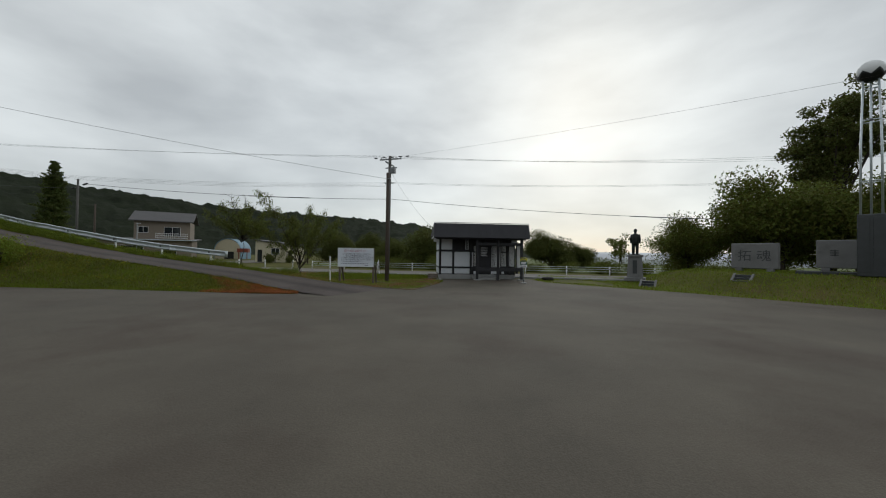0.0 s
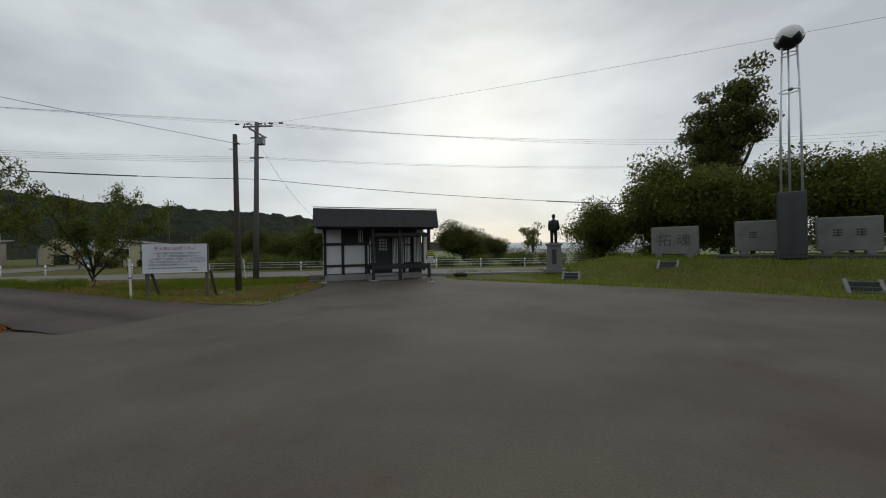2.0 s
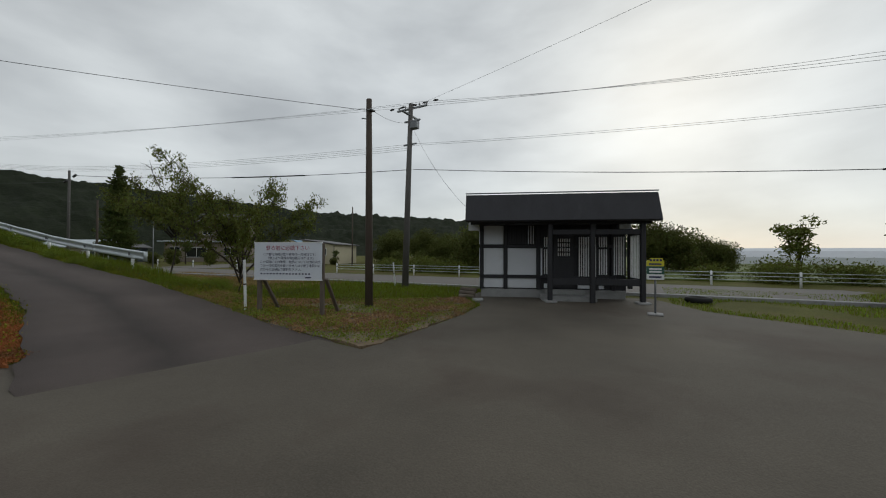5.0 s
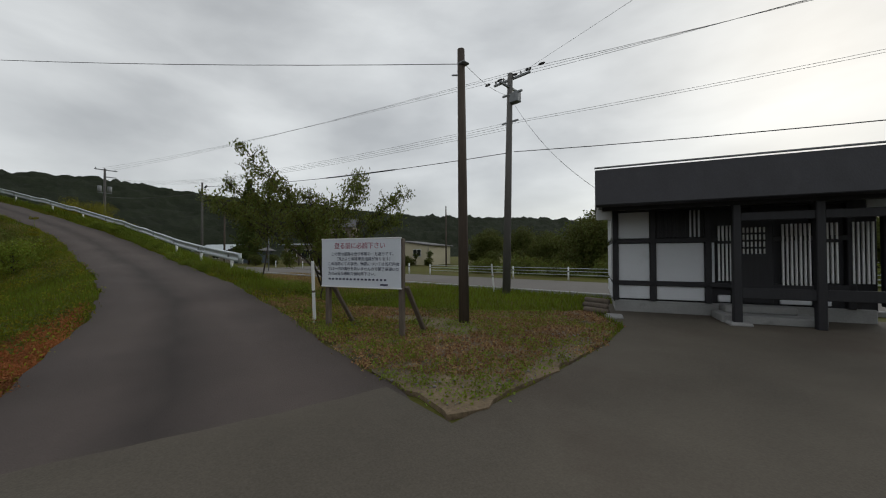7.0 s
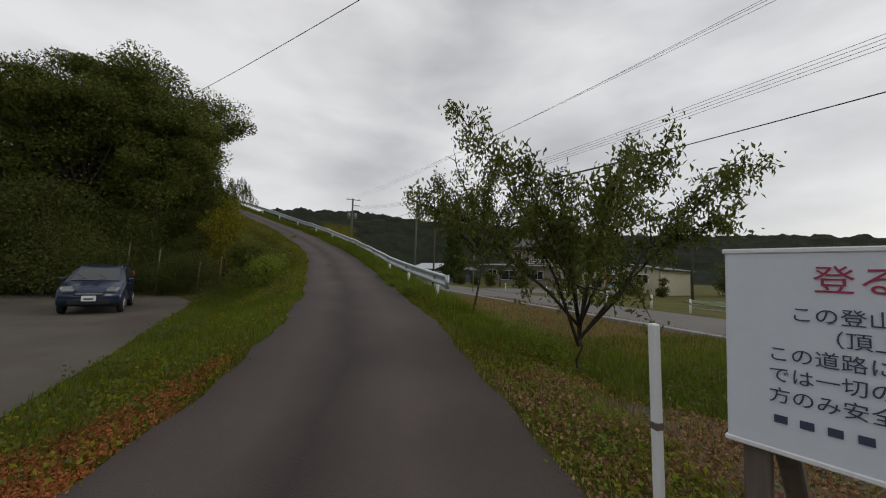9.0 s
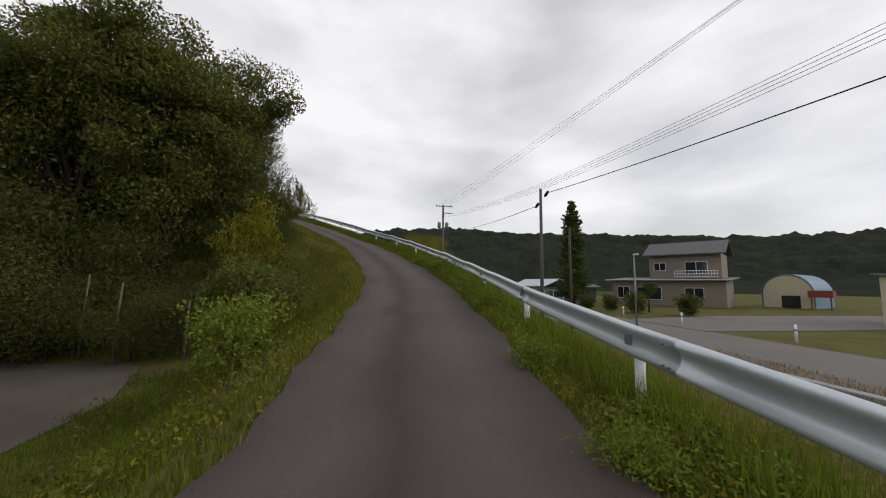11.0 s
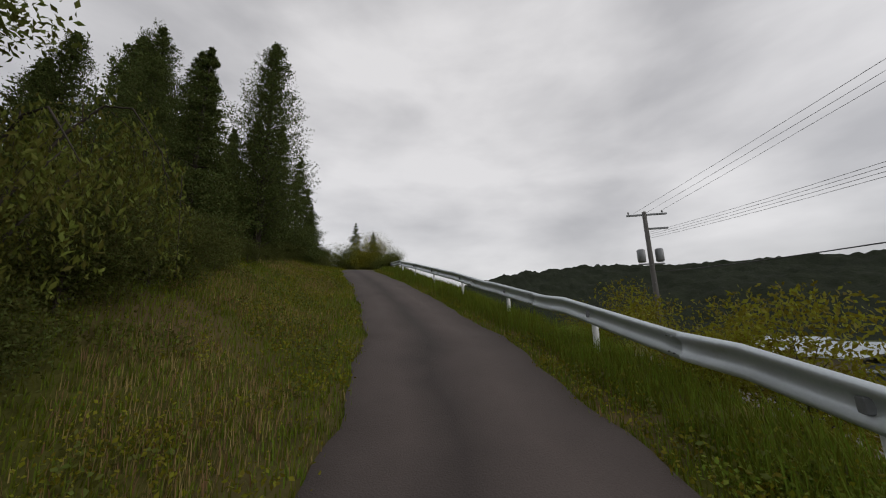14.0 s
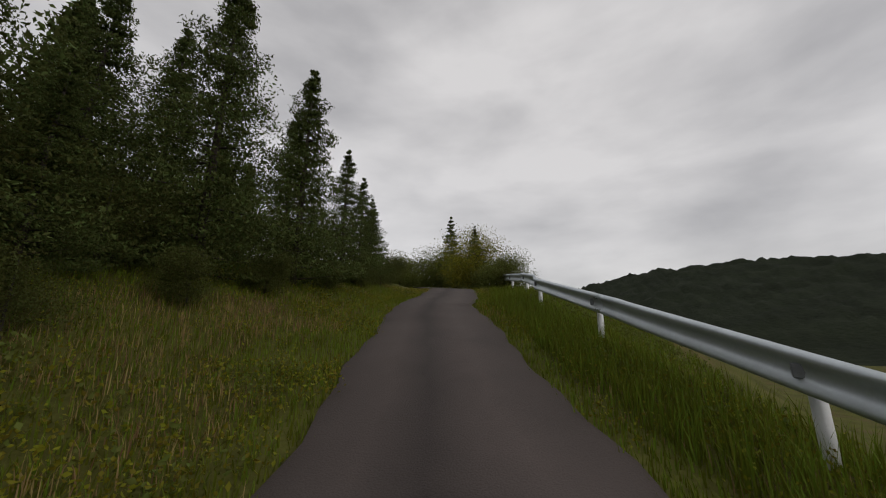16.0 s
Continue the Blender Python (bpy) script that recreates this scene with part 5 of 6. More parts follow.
def memorial_stone(m, w, h, label, bars, words=""):
    t = empty("memorial_stone", m, label, "memorial stone", "memorial stones")
    bm = box_bm((w, 0.28, h), (0, 0, 0.16 + h / 2), 0.03)
    for v in bm.verts:
        v.co += Vector((noise.noise(v.co * 2.0), noise.noise(v.co * 2.0 + Vector((5, 0, 0))), noise.noise(v.co * 2.0 + Vector((0, 7, 0))))) * 0.02
    part("slab", bm, M["granite"], t, "pale grey granite slab")
    for x in (-w * 0.33, w * 0.33):
        part("foot", box_bm((0.28, 0.3, 0.17), (x, 0, 0.085), 0.015), M["granite"], t)
    if words:
        text_ob("engraving", words, 0.62, M["dark_stone"], t, pose(0, -0.15, 0.16 + h * 0.34, 90), "dark engraved characters", "CENTER")
    for x, dz in bars:
        for k in range(3):
            part("text_bar", box_bm((0.26, 0.02, 0.05), (x, -0.143, 0.16 + h * 0.5 + dz + 0.1 * (k - 1)), 0), M["dark_stone"], t)
        part("text_bar", box_bm((0.05, 0.02, 0.3), (x + 0.02, -0.144, 0.16 + h * 0.5 + dz), 0), M["dark_stone"], t)
    return t


GZ = 0.62
memorial_stone(face_to(12.9, 28.8, height(12.9, 28.8) + 0.02, -39), 1.96, 1.35, "wide pale granite memorial stone with two engraved characters", (), "拓 魂")
memorial_stone(face_to(15.3, 26.7, height(15.3, 26.7) + 0.16, -28), 1.75, 1.3, "pale granite memorial stone with faint engraving", ((-0.3, 0.05),))
memorial_stone(face_to(17.4, 25.3, height(17.4, 25.3) + 0.16, -32), 1.75, 1.3, "pale granite memorial stone with two engraved characters", ((-0.32, 0.05), (0.3, 0.05)))
plinth = part("memorial_plinth", box_bm((5.6, 1.1, 0.2), (0, 0, 0), 0.03), M["dark_stone"])
plinth.matrix_world = face_to(16.35, 26.0, height(16.35, 26.0) + 0.06, -33)
tagged(plinth, "low dark stone plinth under two memorial stones", "plinth")


def ball_tower(m):
    t = empty("ball_tower", m, "slim steel three-legged tower with a pale ball on top", "monument")
    base_p = part("pillar", box_bm((0.72, 0.5, 2.35), (0, 0, 1.175), 0.03), M["dark_stone"], t, "dark polished stone pillar")
    for x in (-0.19, 0.19):
        part("pillar_panel", box_bm((0.3, 0.03, 2.1), (x, -0.255, 1.2), 0.01), M["dark_stone"], base_p)
    for dx, dy in ((-0.27, -0.1), (0.27, -0.1), (0.0, 0.2)):
        tube("leg", [(dx, dy, 2.3), (dx * 0.95, dy * 0.95, 5.0), (dx * 0.72, dy * 0.72, 7.45)], [0.036, 0.034, 0.032], M["steel"], t, 8)
    for z, k in ((3.6, 1.0), (5.9, 0.9), (7.2, 0.75)):
        ring = [(0.3 * k * math.cos(a), 0.26 * k * math.sin(a), z) for a in [2 * math.pi * i / 18 for i in range(19)]]
        tube("ring", ring, [0.018] * 19, M["steel"], t, 6)
    bm = bmesh.new()
    bmesh.ops.create_uvsphere(bm, u_segments=24, v_segments=14, radius=0.38, matrix=Matrix.Translation((0, 0, 7.8)))
    ball = part("ball", bm, M["white_paint"], t, "pale metal ball", True)
    v, f = [], []
    for i in range(24):
        a = 2 * math.pi * i / 24
        top = -0.05 if i % 4 == 0 else (-0.3 if i % 4 in (1, 3) else -0.5)
        for j in range(7):
            e = -1.45 + (top + 1.45) * j / 6
            v.append((0.42 * math.cos(e) * math.cos(a), 0.42 * math.cos(e) * math.sin(a), 7.8 + 0.42 * math.sin(e)))
    for i in range(24):
        for j in range(6):
            k = (i + 1) % 24
            f.append((i * 7 + j, k * 7 + j, k * 7 + j + 1, i * 7 + j + 1))
    bowl = mesh_ob("ball_bowl", v, f, M["bronze"], ball, True, "dark pointed bowl under the ball")
    bowl.modifiers.new("thick", "SOLIDIFY").thickness = 0.02
    part("lamp", box_bm((0.14, 0.1, 0.1), (0, -0.2, 5.9), 0.03), M["grey_metal"], t)
    return t


ball_tower(face_to(15.4, 25.4, height(15.4, 25.4) + 0.02, -33) @ Matrix.Scale(1.12, 4))


def stone_steps(m):
    t = empty("stone_steps", m, "three low dark stone steps set in the grass slope", "steps", "stone steps")
    for k in range(3):
        part("tread", box_bm((0.62, 0.24, 0.14), (0, 0.24 * k, 0.07 + 0.14 * k), 0.015), M["dark_stone"], t)
    for x in (-0.36, 0.36):
        part("side_stone", box_bm((0.1, 0.8, 0.12), (0, 0, 0), 0.015, m=pose(x, 0.26, 0.24, 30)), M["granite"], t)
    return t


stone_steps(face_to(11.4, 26.8, height(11.4, 26.8) - 0.15, -36))
stone_steps(face_to(14.3, 21.8, height(14.3, 21.8) - 0.12, -36))
stone_steps(face_to(7.6, 28.0, height(7.6, 28.0) - 0.1, -20))


def pedestal(m):
    t = empty("statue_pedestal", m, "tapered grey granite pedestal with a dark plaque", "pedestal")
    for z, w, h in ((0.1, 1.05, 0.2), (1.42, 0.82, 0.12)):
        part("slab", box_bm((w, w, h), (0, 0, z), 0.015), M["granite"], t)
    bm = box_bm((0.8, 0.8, 1.16), (0, 0, 0.78), 0.015)
    for v in bm.verts:
        k = 1 - 0.13 * (v.co.z - 0.2)
        v.co.x *= k
        v.co.y *= k
    part("shaft", bm, M["granite"], t)
    part("plaque", box_bm((0.22, 0.03, 0.75), (0, -0.385, 0.8), 0.005), M["dark_stone"], t, "dark upright plaque")
    return t


PED = (7.8, 31.8, 0.08)
pedestal(face_to(*PED, -14) @ Matrix.Scale(1.15, 4))


def statue(m):
    v, f = [], []
    for x in (-0.11, 0.11):
        tube_data([(x, 0, 0.03), (x, 0, 0.4), (x * 0.9, 0, 0.8)], [0.085, 0.095, 0.12], 10, v, f)
        tube_data([(x, -0.12, 0.04), (x, 0.06, 0.05)], [0.05, 0.06], 8, v, f)
    tube_data([(0, 0, 0.62), (0, 0, 0.85), (0, 0, 1.1), (0, 0, 1.32), (0, 0, 1.4)], [0.21, 0.21, 0.21, 0.2, 0.08], 14, v, f)
    for x in (-1, 1):
        tube_data([(0.2 * x, 0, 1.33), (0.26 * x, 0.02, 1.05), (0.25 * x, -0.03, 0.75)], [0.075, 0.065, 0.055], 8, v, f)
    tube_data([(0, 0, 1.36), (0, 0, 1.45), (0, 0, 1.5), (0, 0, 1.6), (0, 0, 1.68), (0, 0, 1.71)], [0.06, 0.065, 0.095, 0.11, 0.075, 0.02], 12, v, f)
    tube_data([(0, 0, 0), (0, 0, 0.04)], [0.3, 0.3], 14, v, f)
    ob = mesh_ob("statue", v, f, M["bronze"], None, True)
    ob.matrix_world = m
    return tagged(ob, "dark bronze standing statue on a pedestal", "statue")


statue(face_to(PED[0], PED[1], 1.785, -14))
v, f = tube_data([(0.3 * math.cos(a), 0.3 * math.sin(a), 0) for a in [2 * math.pi * i / 20 for i in range(21)]], [0.1] * 21, 8, cap=False)
tyre = tagged(mesh_ob("old_tyre", v, f, M["rubber"], None, True), "old black tyre lying on the grass", "tyre")
tyre.matrix_world = pose(2.3, 30.6, 0.1)


# ---- parked car ----
def small_car(m):
    t = empty("hatchback_car", m, "dark blue-grey small hatchback parked at the edge of the car park", "car")
    prof = [(-1.7, 0.28), (-1.72, 0.62), (-1.66, 0.98), (-1.55, 1.42), (-1.2, 1.52), (-0.3, 1.54), (0.25, 1.46), (0.95, 0.98), (1.45, 0.86), (1.66, 0.72), (1.72, 0.5), (1.7, 0.26)]
    bm = bmesh.new()
    n = len(prof)

    def inset(z):
        return 0.735 - 0.17 * smooth(0.85, 1.54, z) - 0.03 * (1 - smooth(0.25, 0.5, z))
    left = [bm.verts.new((x, inset(z), z)) for x, z in prof]
    right = [bm.verts.new((x, -inset(z), z)) for x, z in prof]
    for i in range(n - 1):
        bm.faces.new((left[i], left[i + 1], right[i + 1], right[i]))
    bm.faces.new((left[-1], left[0], right[0], right[-1]))
    bm.faces.new(left)
    bm.faces.new(right[::-1])
    bmesh.ops.recalc_face_normals(bm, faces=bm.faces[:])
    bmesh.ops.bevel(bm, geom=bm.edges[:], offset=0.05, segments=3, affect="EDGES")
    part("body", bm, M["car_paint"], t, "dark blue-grey body", True)

    def pane(name, quad, out, mt="glass"):
        a = [Vector(q) for q in quad]
        nrm = (a[1] - a[0]).cross(a[2] - a[0]).normalized()
        if nrm.dot(Vector(out)) < 0:
            nrm = -nrm
        v = [p + nrm * 0.012 for p in a] + [p - nrm * 0.02 for p in a]
        k = len(a)
        f = [tuple(range(k))] + [(i, (i + 1) % k, k + (i + 1) % k, k + i) for i in range(k)]
        ob = mesh_ob(name, v, f, M[mt], t)
        return ob

    pane("windscreen", [(0.9, 0.58, 1.02), (0.9, -0.58, 1.02), (0.32, -0.5, 1.42), (0.32, 0.5, 1.42)], (1, 0, 1))
    pane("rear_window", [(-1.63, 0.56, 1.05), (-1.63, -0.56, 1.05), (-1.545, -0.5, 1.38), (-1.545, 0.5, 1.38)], (-1, 0, 0))
    for sg in (-1, 1):
        def P(x, z):
            return (x, sg * (inset(z) + 0.002), z)
        pane("side_window", [P(0.78, 1.02), P(-0.2, 1.02), P(-0.2, 1.42), P(0.2, 1.42)], (0, sg, 0))
        pane("side_window", [P(-0.27, 1.02), P(-1.1, 1.02), P(-1.1, 1.42), P(-0.27, 1.42)], (0, sg, 0))
        pane("side_window", [P(-1.17, 1.05), P(-1.5, 1.08), P(-1.44, 1.36), P(-1.17, 1.4)], (0, sg, 0))
        part("headlight", box_bm((0.28, 0.3, 0.13), (0, 0, 0), 0.04, m=pose(1.56, sg * 0.52, 0.76, 0, 20, sg * -18)), M["head_lamp"], t, "clear headlight")
        part("tail_light", box_bm((0.06, 0.12, 0.45), (-1.66, sg * 0.62, 1.1), 0.02), M["red_brown"], t, "red tail light")
        part("mirror", box_bm((0.1, 0.17, 0.12), (0.62, sg * 0.83, 1.05), 0.03), M["car_paint"], t)
        part("door_handle", box_bm((0.14, 0.025, 0.03), (0.0, sg * 0.74, 0.9), 0.006), M["grey_metal"], t)
        part("door_seam", box_bm((0.012, 0.01, 0.62), (-0.23, sg * 0.737, 0.66), 0), M["rubber"], t)
        for x in (1.1, -1.1):
            v, f = tube_data([(x, sg * 0.6, 0.27), (x, sg * 0.62, 0.27), (x, sg * 0.74, 0.27), (x, sg * 0.76, 0.27)], [0.24, 0.27, 0.27, 0.245], 24)
            wheel = mesh_ob("wheel", v, f, M["rubber"], t, True, "black tyre with a pale rim")
            v, f = tube_data([(x, sg * 0.74, 0.27), (x, sg * 0.768, 0.27)], [0.18, 0.17], 20)
            rim = mesh_ob("rim", v, f, M["steel"], wheel, True)
            for k in range(5):
                part("spoke_gap", box_bm((0.05, 0.012, 0.07), (0, 0, 0.1), 0.004, m=pose(x, sg * 0.769, 0.27, 0, 72 * k)), M["rubber"], wheel)
    part("grille", box_bm((0.04, 0.7, 0.09), (1.7, 0, 0.64), 0.02), M["rubber"], t)
    part("grille_bar", box_bm((0.03, 0.62, 0.02), (1.725, 0, 0.64), 0.005), M["steel"], t)
    part("lower_intake", box_bm((0.04, 0.95, 0.13), (1.71, 0, 0.38), 0.02), M["rubber"], t)
    plate = part("number_plate", box_bm((0.02, 0.33, 0.165), (1.745, 0, 0.5), 0.004), M["white_paint"], t, "white number plate")
    part("plate_bar", box_bm((0.006, 0.22, 0.05), (1.757, 0, 0.485), 0), M["ink"], plate)
    part("roof_aerial", box_bm((0.008, 0.008, 0.22), (0, 0, 0.11), 0, m=pose(-1.2, 0, 1.52, 0, -35)), M["rubber"], t)
    for sg in (-1, 1):
        part("wiper", box_bm((0.5, 0.015, 0.012), (0, 0, 0), 0.002, m=pose(0.85, sg * 0.25, 1.07, 0, 35, 80)), M["rubber"], t)
    return t


small_car(pose(-21.6, 11.6, 0.015, 0, 0, 20))


# ---- village houses ----
def house_window(parent, x, y, z, w, h, out=-1):
    fr = part("window", box_bm((w, 0.06, h), (x, y, z), 0.008), M["white_paint"], parent, "window with pale frame")
    part("pane", box_bm((w / 2 - 0.08, 0.03, h - 0.12), (x - w / 4 + 0.01, y + out * 0.03, z), 0.004), M["glass"], fr)
    part("pane", box_bm((w / 2 - 0.08, 0.03, h - 0.12), (x + w / 4 - 0.01, y + out * 0.03, z), 0.004), M["glass"], fr)
    part("sill", box_bm((w + 0.1, 0.12, 0.05), (x, y + out * 0.04, z - h / 2 - 0.03), 0.006), M["grey_metal"], fr)
    return fr


def gable_roof(name, parent, x0, x1, y0, y1, z, rise, material, along="x", label=""):
    bm = bmesh.new()
    if along == "x":
        prof = [(y0, z), ((y0 + y1) / 2, z + rise), (y1, z), (y1, z - 0.14), ((y0 + y1) / 2, z + rise - 0.16), (y0, z - 0.14)]
        a = [bm.verts.new((x0, p, q)) for p, q in prof]
        b = [bm.verts.new((x1, p, q)) for p, q in prof]
    else:
        prof = [(x0, z), ((x0 + x1) / 2, z + rise), (x1, z), (x1, z - 0.14), ((x0 + x1) / 2, z + rise - 0.16), (x0, z - 0.14)]
        a = [bm.verts.new((p, y0, q)) for p, q in prof]
        b = [bm.verts.new((p, y1, q)) for p, q in prof]
    for i in range(6):
        j = (i + 1) % 6
        bm.faces.new((a[i], a[j], b[j], b[i]))
    bm.faces.new(a)
    bm.faces.new(b[::-1])
    bmesh.ops.recalc_face_normals(bm, faces=bm.faces[:])
    return part(name, bm, material, parent, label)


def cream_house():
    t = empty("cream_house", pose(-41.6, 50.6, 0, 0, 0, 18), "single-storey cream house with a sloping grey roof", "house")
    bm = bmesh.new()
    prof = [(0, 0), (5.0, 0), (5.0, 2.75), (0.2, 3.35), (0, 3.3)]
    a = [bm.verts.new((x, 0, z)) for x, z in prof]
    b = [bm.verts.new((x, 7, z)) for x, z in prof]
    for i in range(5):
        bm.faces.new((a[i], a[(i + 1) % 5], b[(i + 1) % 5], b[i]))
    bm.faces.new(a)
    bm.faces.new(b[::-1])
    bmesh.ops.recalc_face_normals(bm, faces=bm.faces[:])
    part("wall", bm, M["cream"], t, "cream siding")
    part("roof", box_bm((5.8, 7.6, 0.14), (0, 0, 0), 0.02, m=pose(2.55, 3.5, 3.15, 0, 7.2)), M["grey_roof"], t)
    house_window(t, 3.1, -0.02, 1.75, 1.3, 1.0)
    part("window_opening", box_bm((0.7, 0.05, 1.9), (0.7, -0.02, 1.0), 0.01), M["glass"], t)
    part("downpipe", box_bm((0.07, 0.07, 2.7), (4.9, -0.06, 1.35), 0.02), M["grey_metal"], t)
    return t


cream_house()


def main_house():
    t = empty("two_storey_house", pose(-71.0, 42.5, 0, 0, 0, 45), "two-storey beige house with grey roofs and a white balcony", "house")
    part("wall", boxes_bm([((13, 7, 3.4), (10, 3.5, 1.7))], 0.02), M["beige"], t, "beige ground floor")
    part("wall", boxes_bm([((8, 5.5, 3.4), (12, 4.2, 5.1))], 0.02), M["beige"], t, "beige upper floor")
    part("roof", box_bm((14.4, 8.4, 0.16), (0, 0, 0), 0.03, m=pose(10, 3.4, 3.6, 3)), M["grey_roof"], t, "low grey lower roof")
    part("eaves", box_bm((14.4, 0.14, 0.16), (10, -0.8, 3.4), 0.02), M["pale_roof"], t)
    gable_roof("roof", t, 7.4, 16.6, 0.6, 8.2, 6.8, 1.9, M["grey_roof"], "x", "grey gabled upper roof")
    bal = part("balcony", boxes_bm([((4.6, 1.1, 0.12), (13.4, 0.95, 3.65))], 0.02), M["beige"], t, "white balcony rail on a beige slab")
    for i in range(16):
        part("baluster", box_bm((0.04, 0.04, 0.85), (11.2 + 0.3 * i, 0.45, 4.12), 0.004), M["white_paint"], bal)
    for z in (3.8, 4.2, 4.58):
        part("rail", box_bm((4.65, 0.06, 0.07), (13.45, 0.45, z), 0.01), M["white_paint"], bal)
    for x, z, w, h in ((9.3, 5.2, 1.4, 1.1), (13.4, 5.0, 2.4, 1.6), (5.0, 1.7, 1.6, 1.6), (8.2, 1.6, 3.0, 1.7), (13.3, 1.7, 2.0, 1.4)):
        house_window(t, x, -0.02 if z < 3 else 1.42, z, w, h)
    part("chimney", tube_bm_box(), M["grey_metal"], t)
    return t


def tube_bm_box():
    return box_bm((0.25, 0.25, 1.6), (15.6, 5.0, 7.6), 0.03)


main_house()


def shed():
    t = empty("blue_shed", pose(-76.0, 38.0, 0, 0, 0, 25), "small blue-grey shed house with a pale metal roof", "shed")
    part("wall", boxes_bm([((6.0, 4.0, 2.3), (3, 2, 1.15))], 0.02), M["blue_wall"], t)
    gable_roof("roof", t, -0.5, 6.5, -0.6, 4.6, 2.35, 1.1, M["grey_roof"], "y", "dark roof with a pale edge")
    part("roof_edge", box_bm((3.7, 0.12, 0.16), (0, 0, 0), 0.02, m=pose(4.75, -0.66, 2.95, 0, 17.5)), M["pale_roof"], t)
    part("lean_to", box_bm((4.6, 1.6, 0.1), (2.6, -0.7, 1.75), 0.02, m=pose(0, 0, 0)), M["pale_roof"], t, "pale porch roof")
    for x in (0.5, 2.5, 4.7):
        part("porch_post", box_bm((0.1, 0.1, 1.7), (x, -1.4, 0.85), 0.01), M["white_paint"], t)
    house_window(t, 2.5, -0.02, 1.1, 1.6, 1.0)
    return t


shed()


def arch_barn():
    t = empty("arched_barn", pose(-62.0, 64, 0, 0, 0, 30) @ Matrix.Scale(0.8, 4), "arched barn with a cream front and blue sheet roof", "barn")
    bm = bmesh.new()
    prof = [(-3, 0), (-3, 2.2)] + [(3 * -math.cos(w), 2.2 + 3.0 * math.sin(w)) for w in [math.pi * i / 12 for i in range(1, 12)]] + [(3, 2.2), (3, 0)]
    a = [bm.verts.new((x, 0, z)) for x, z in prof]
    bm.faces.new(a)
    ext = bmesh.ops.extrude_face_region(bm, geom=bm.faces[:])
    bmesh.ops.translate(bm, vec=(0, 0.3, 0), verts=[g for g in ext["geom"] if isinstance(g, bmesh.types.BMVert)])
    bmesh.ops.recalc_face_normals(bm, faces=bm.faces[:])
    part("front_wall", bm, M["cream"], t, "cream front")
    v, f = [], []
    for x, z in prof:
        v += [(x * 1.03, -0.15, z * 1.02), (x * 1.03, 9, z * 1.02)]
    for i in range(len(prof) - 1):
        f.append((2 * i, 2 * i + 1, 2 * i + 3, 2 * i + 2))
    r = mesh_ob("roof", v, f, M["blue_roof"], t, False, "blue sheet roof")
    r.modifiers.new("thick", "SOLIDIFY").thickness = 0.08
    part("door", box_bm((2.2, 0.08, 1.9), (0.4, -0.05, 1.0), 0.01), M["glass"], t)
    part("porch", boxes_bm([((2.6, 1.6, 1.0), (4.2, -1.5, 2.3)), ((0.15, 0.15, 1.9), (3.2, -2.0, 0.95)), ((0.15, 0.15, 1.9), (5.2, -2.0, 0.95))], 0.02), M["red_brown"], t, "red-brown porch")
    return t


arch_barn()
plain_pole((-31.5, 50.0, 0), 7.5, 0.1, (0, 0), True, "slim wooden pole beside the cream house")
plain_pole((-36.0, 27.0, 0), 5.6, 0.09, (0, 0), True, "short dark wooden pole by the road")
lamp = empty("street_lamp", pose(-37.0, 31.0, 0), "slim street lamp on a thin pole", "street lamp")
tube("pole", [(0, 0, 0), (0, 0, 4.2)], [0.05, 0.04], M["grey_metal"], lamp, 8)
part("lamp_head", box_bm((0.5, 0.14, 0.09), (0.2, 0, 4.25), 0.03), M["lamp_glass"], lamp)
for i, (x, y, w) in enumerate(((16, 95, 16), (26, 96, 12), (36, 97, 14), (6, 100, 10), (48, 100, 14))):
    t = empty("greenhouse", pose(x, y, 0), "long pale plastic greenhouse in the field", "greenhouse", "greenhouses")
    bm = bmesh.new()
    prof = [(-3, 0), (-3, 1.2), (-2, 2.2), (0, 2.7), (2, 2.2), (3, 1.2), (3, 0)]
    a = [bm.verts.new((-w / 2, p, q)) for p, q in prof]
    b = [bm.verts.new((w / 2, p, q)) for p, q in prof]
    for k in range(6):
        bm.faces.new((a[k], a[k + 1], b[k + 1], b[k]))
    bm.faces.new(a)
    bm.faces.new(b[::-1])
    bmesh.ops.recalc_face_normals(bm, faces=bm.faces[:])
    part("cover", bm, M["plaster"], t)
    for k in range(int(w / 2)):
        part("hoop", boxes_bm([((0.08, 6.05, 0.08), (-w / 2 + 1 + 2 * k, 0, 1.25))], 0.01), M["grey_metal"], t)


def pale_barn(x, y, turn, w):
    t = empty("pale_barn", pose(x, y, 0, 0, 0, turn), "low barn with a pale metal roof beyond the road", "barn", "pale barns")
    part("wall", boxes_bm([((w, 6, 2.4), (0, 0, 1.2))], 0.02), M["beige"], t)
    gable_roof("roof", t, -w / 2 - 0.4, w / 2 + 0.4, -3.4, 3.4, 2.45, 1.3, M["pale_roof"], "x", "pale metal roof")
    house_window(t, 0, -3.02, 1.3, 1.8, 1.0)
    part("door", box_bm((2.0, 0.08, 2.0), (-w / 4, -3.03, 1.0), 0.01), M["grey_metal"], t)


pale_barn(-84, 40, 25, 12)
pale_barn(-104, 46, 15, 11)


# ---- grass ----
def inside(poly, x, y):
    hit = False
    for (ax, ay), (bx, by) in zip(poly, poly[1:] + poly[:1]):
        if (ay > y) != (by > y) and x < ax + (y - ay) / (by - ay) * (bx - ax):
            hit = not hit
    return hit


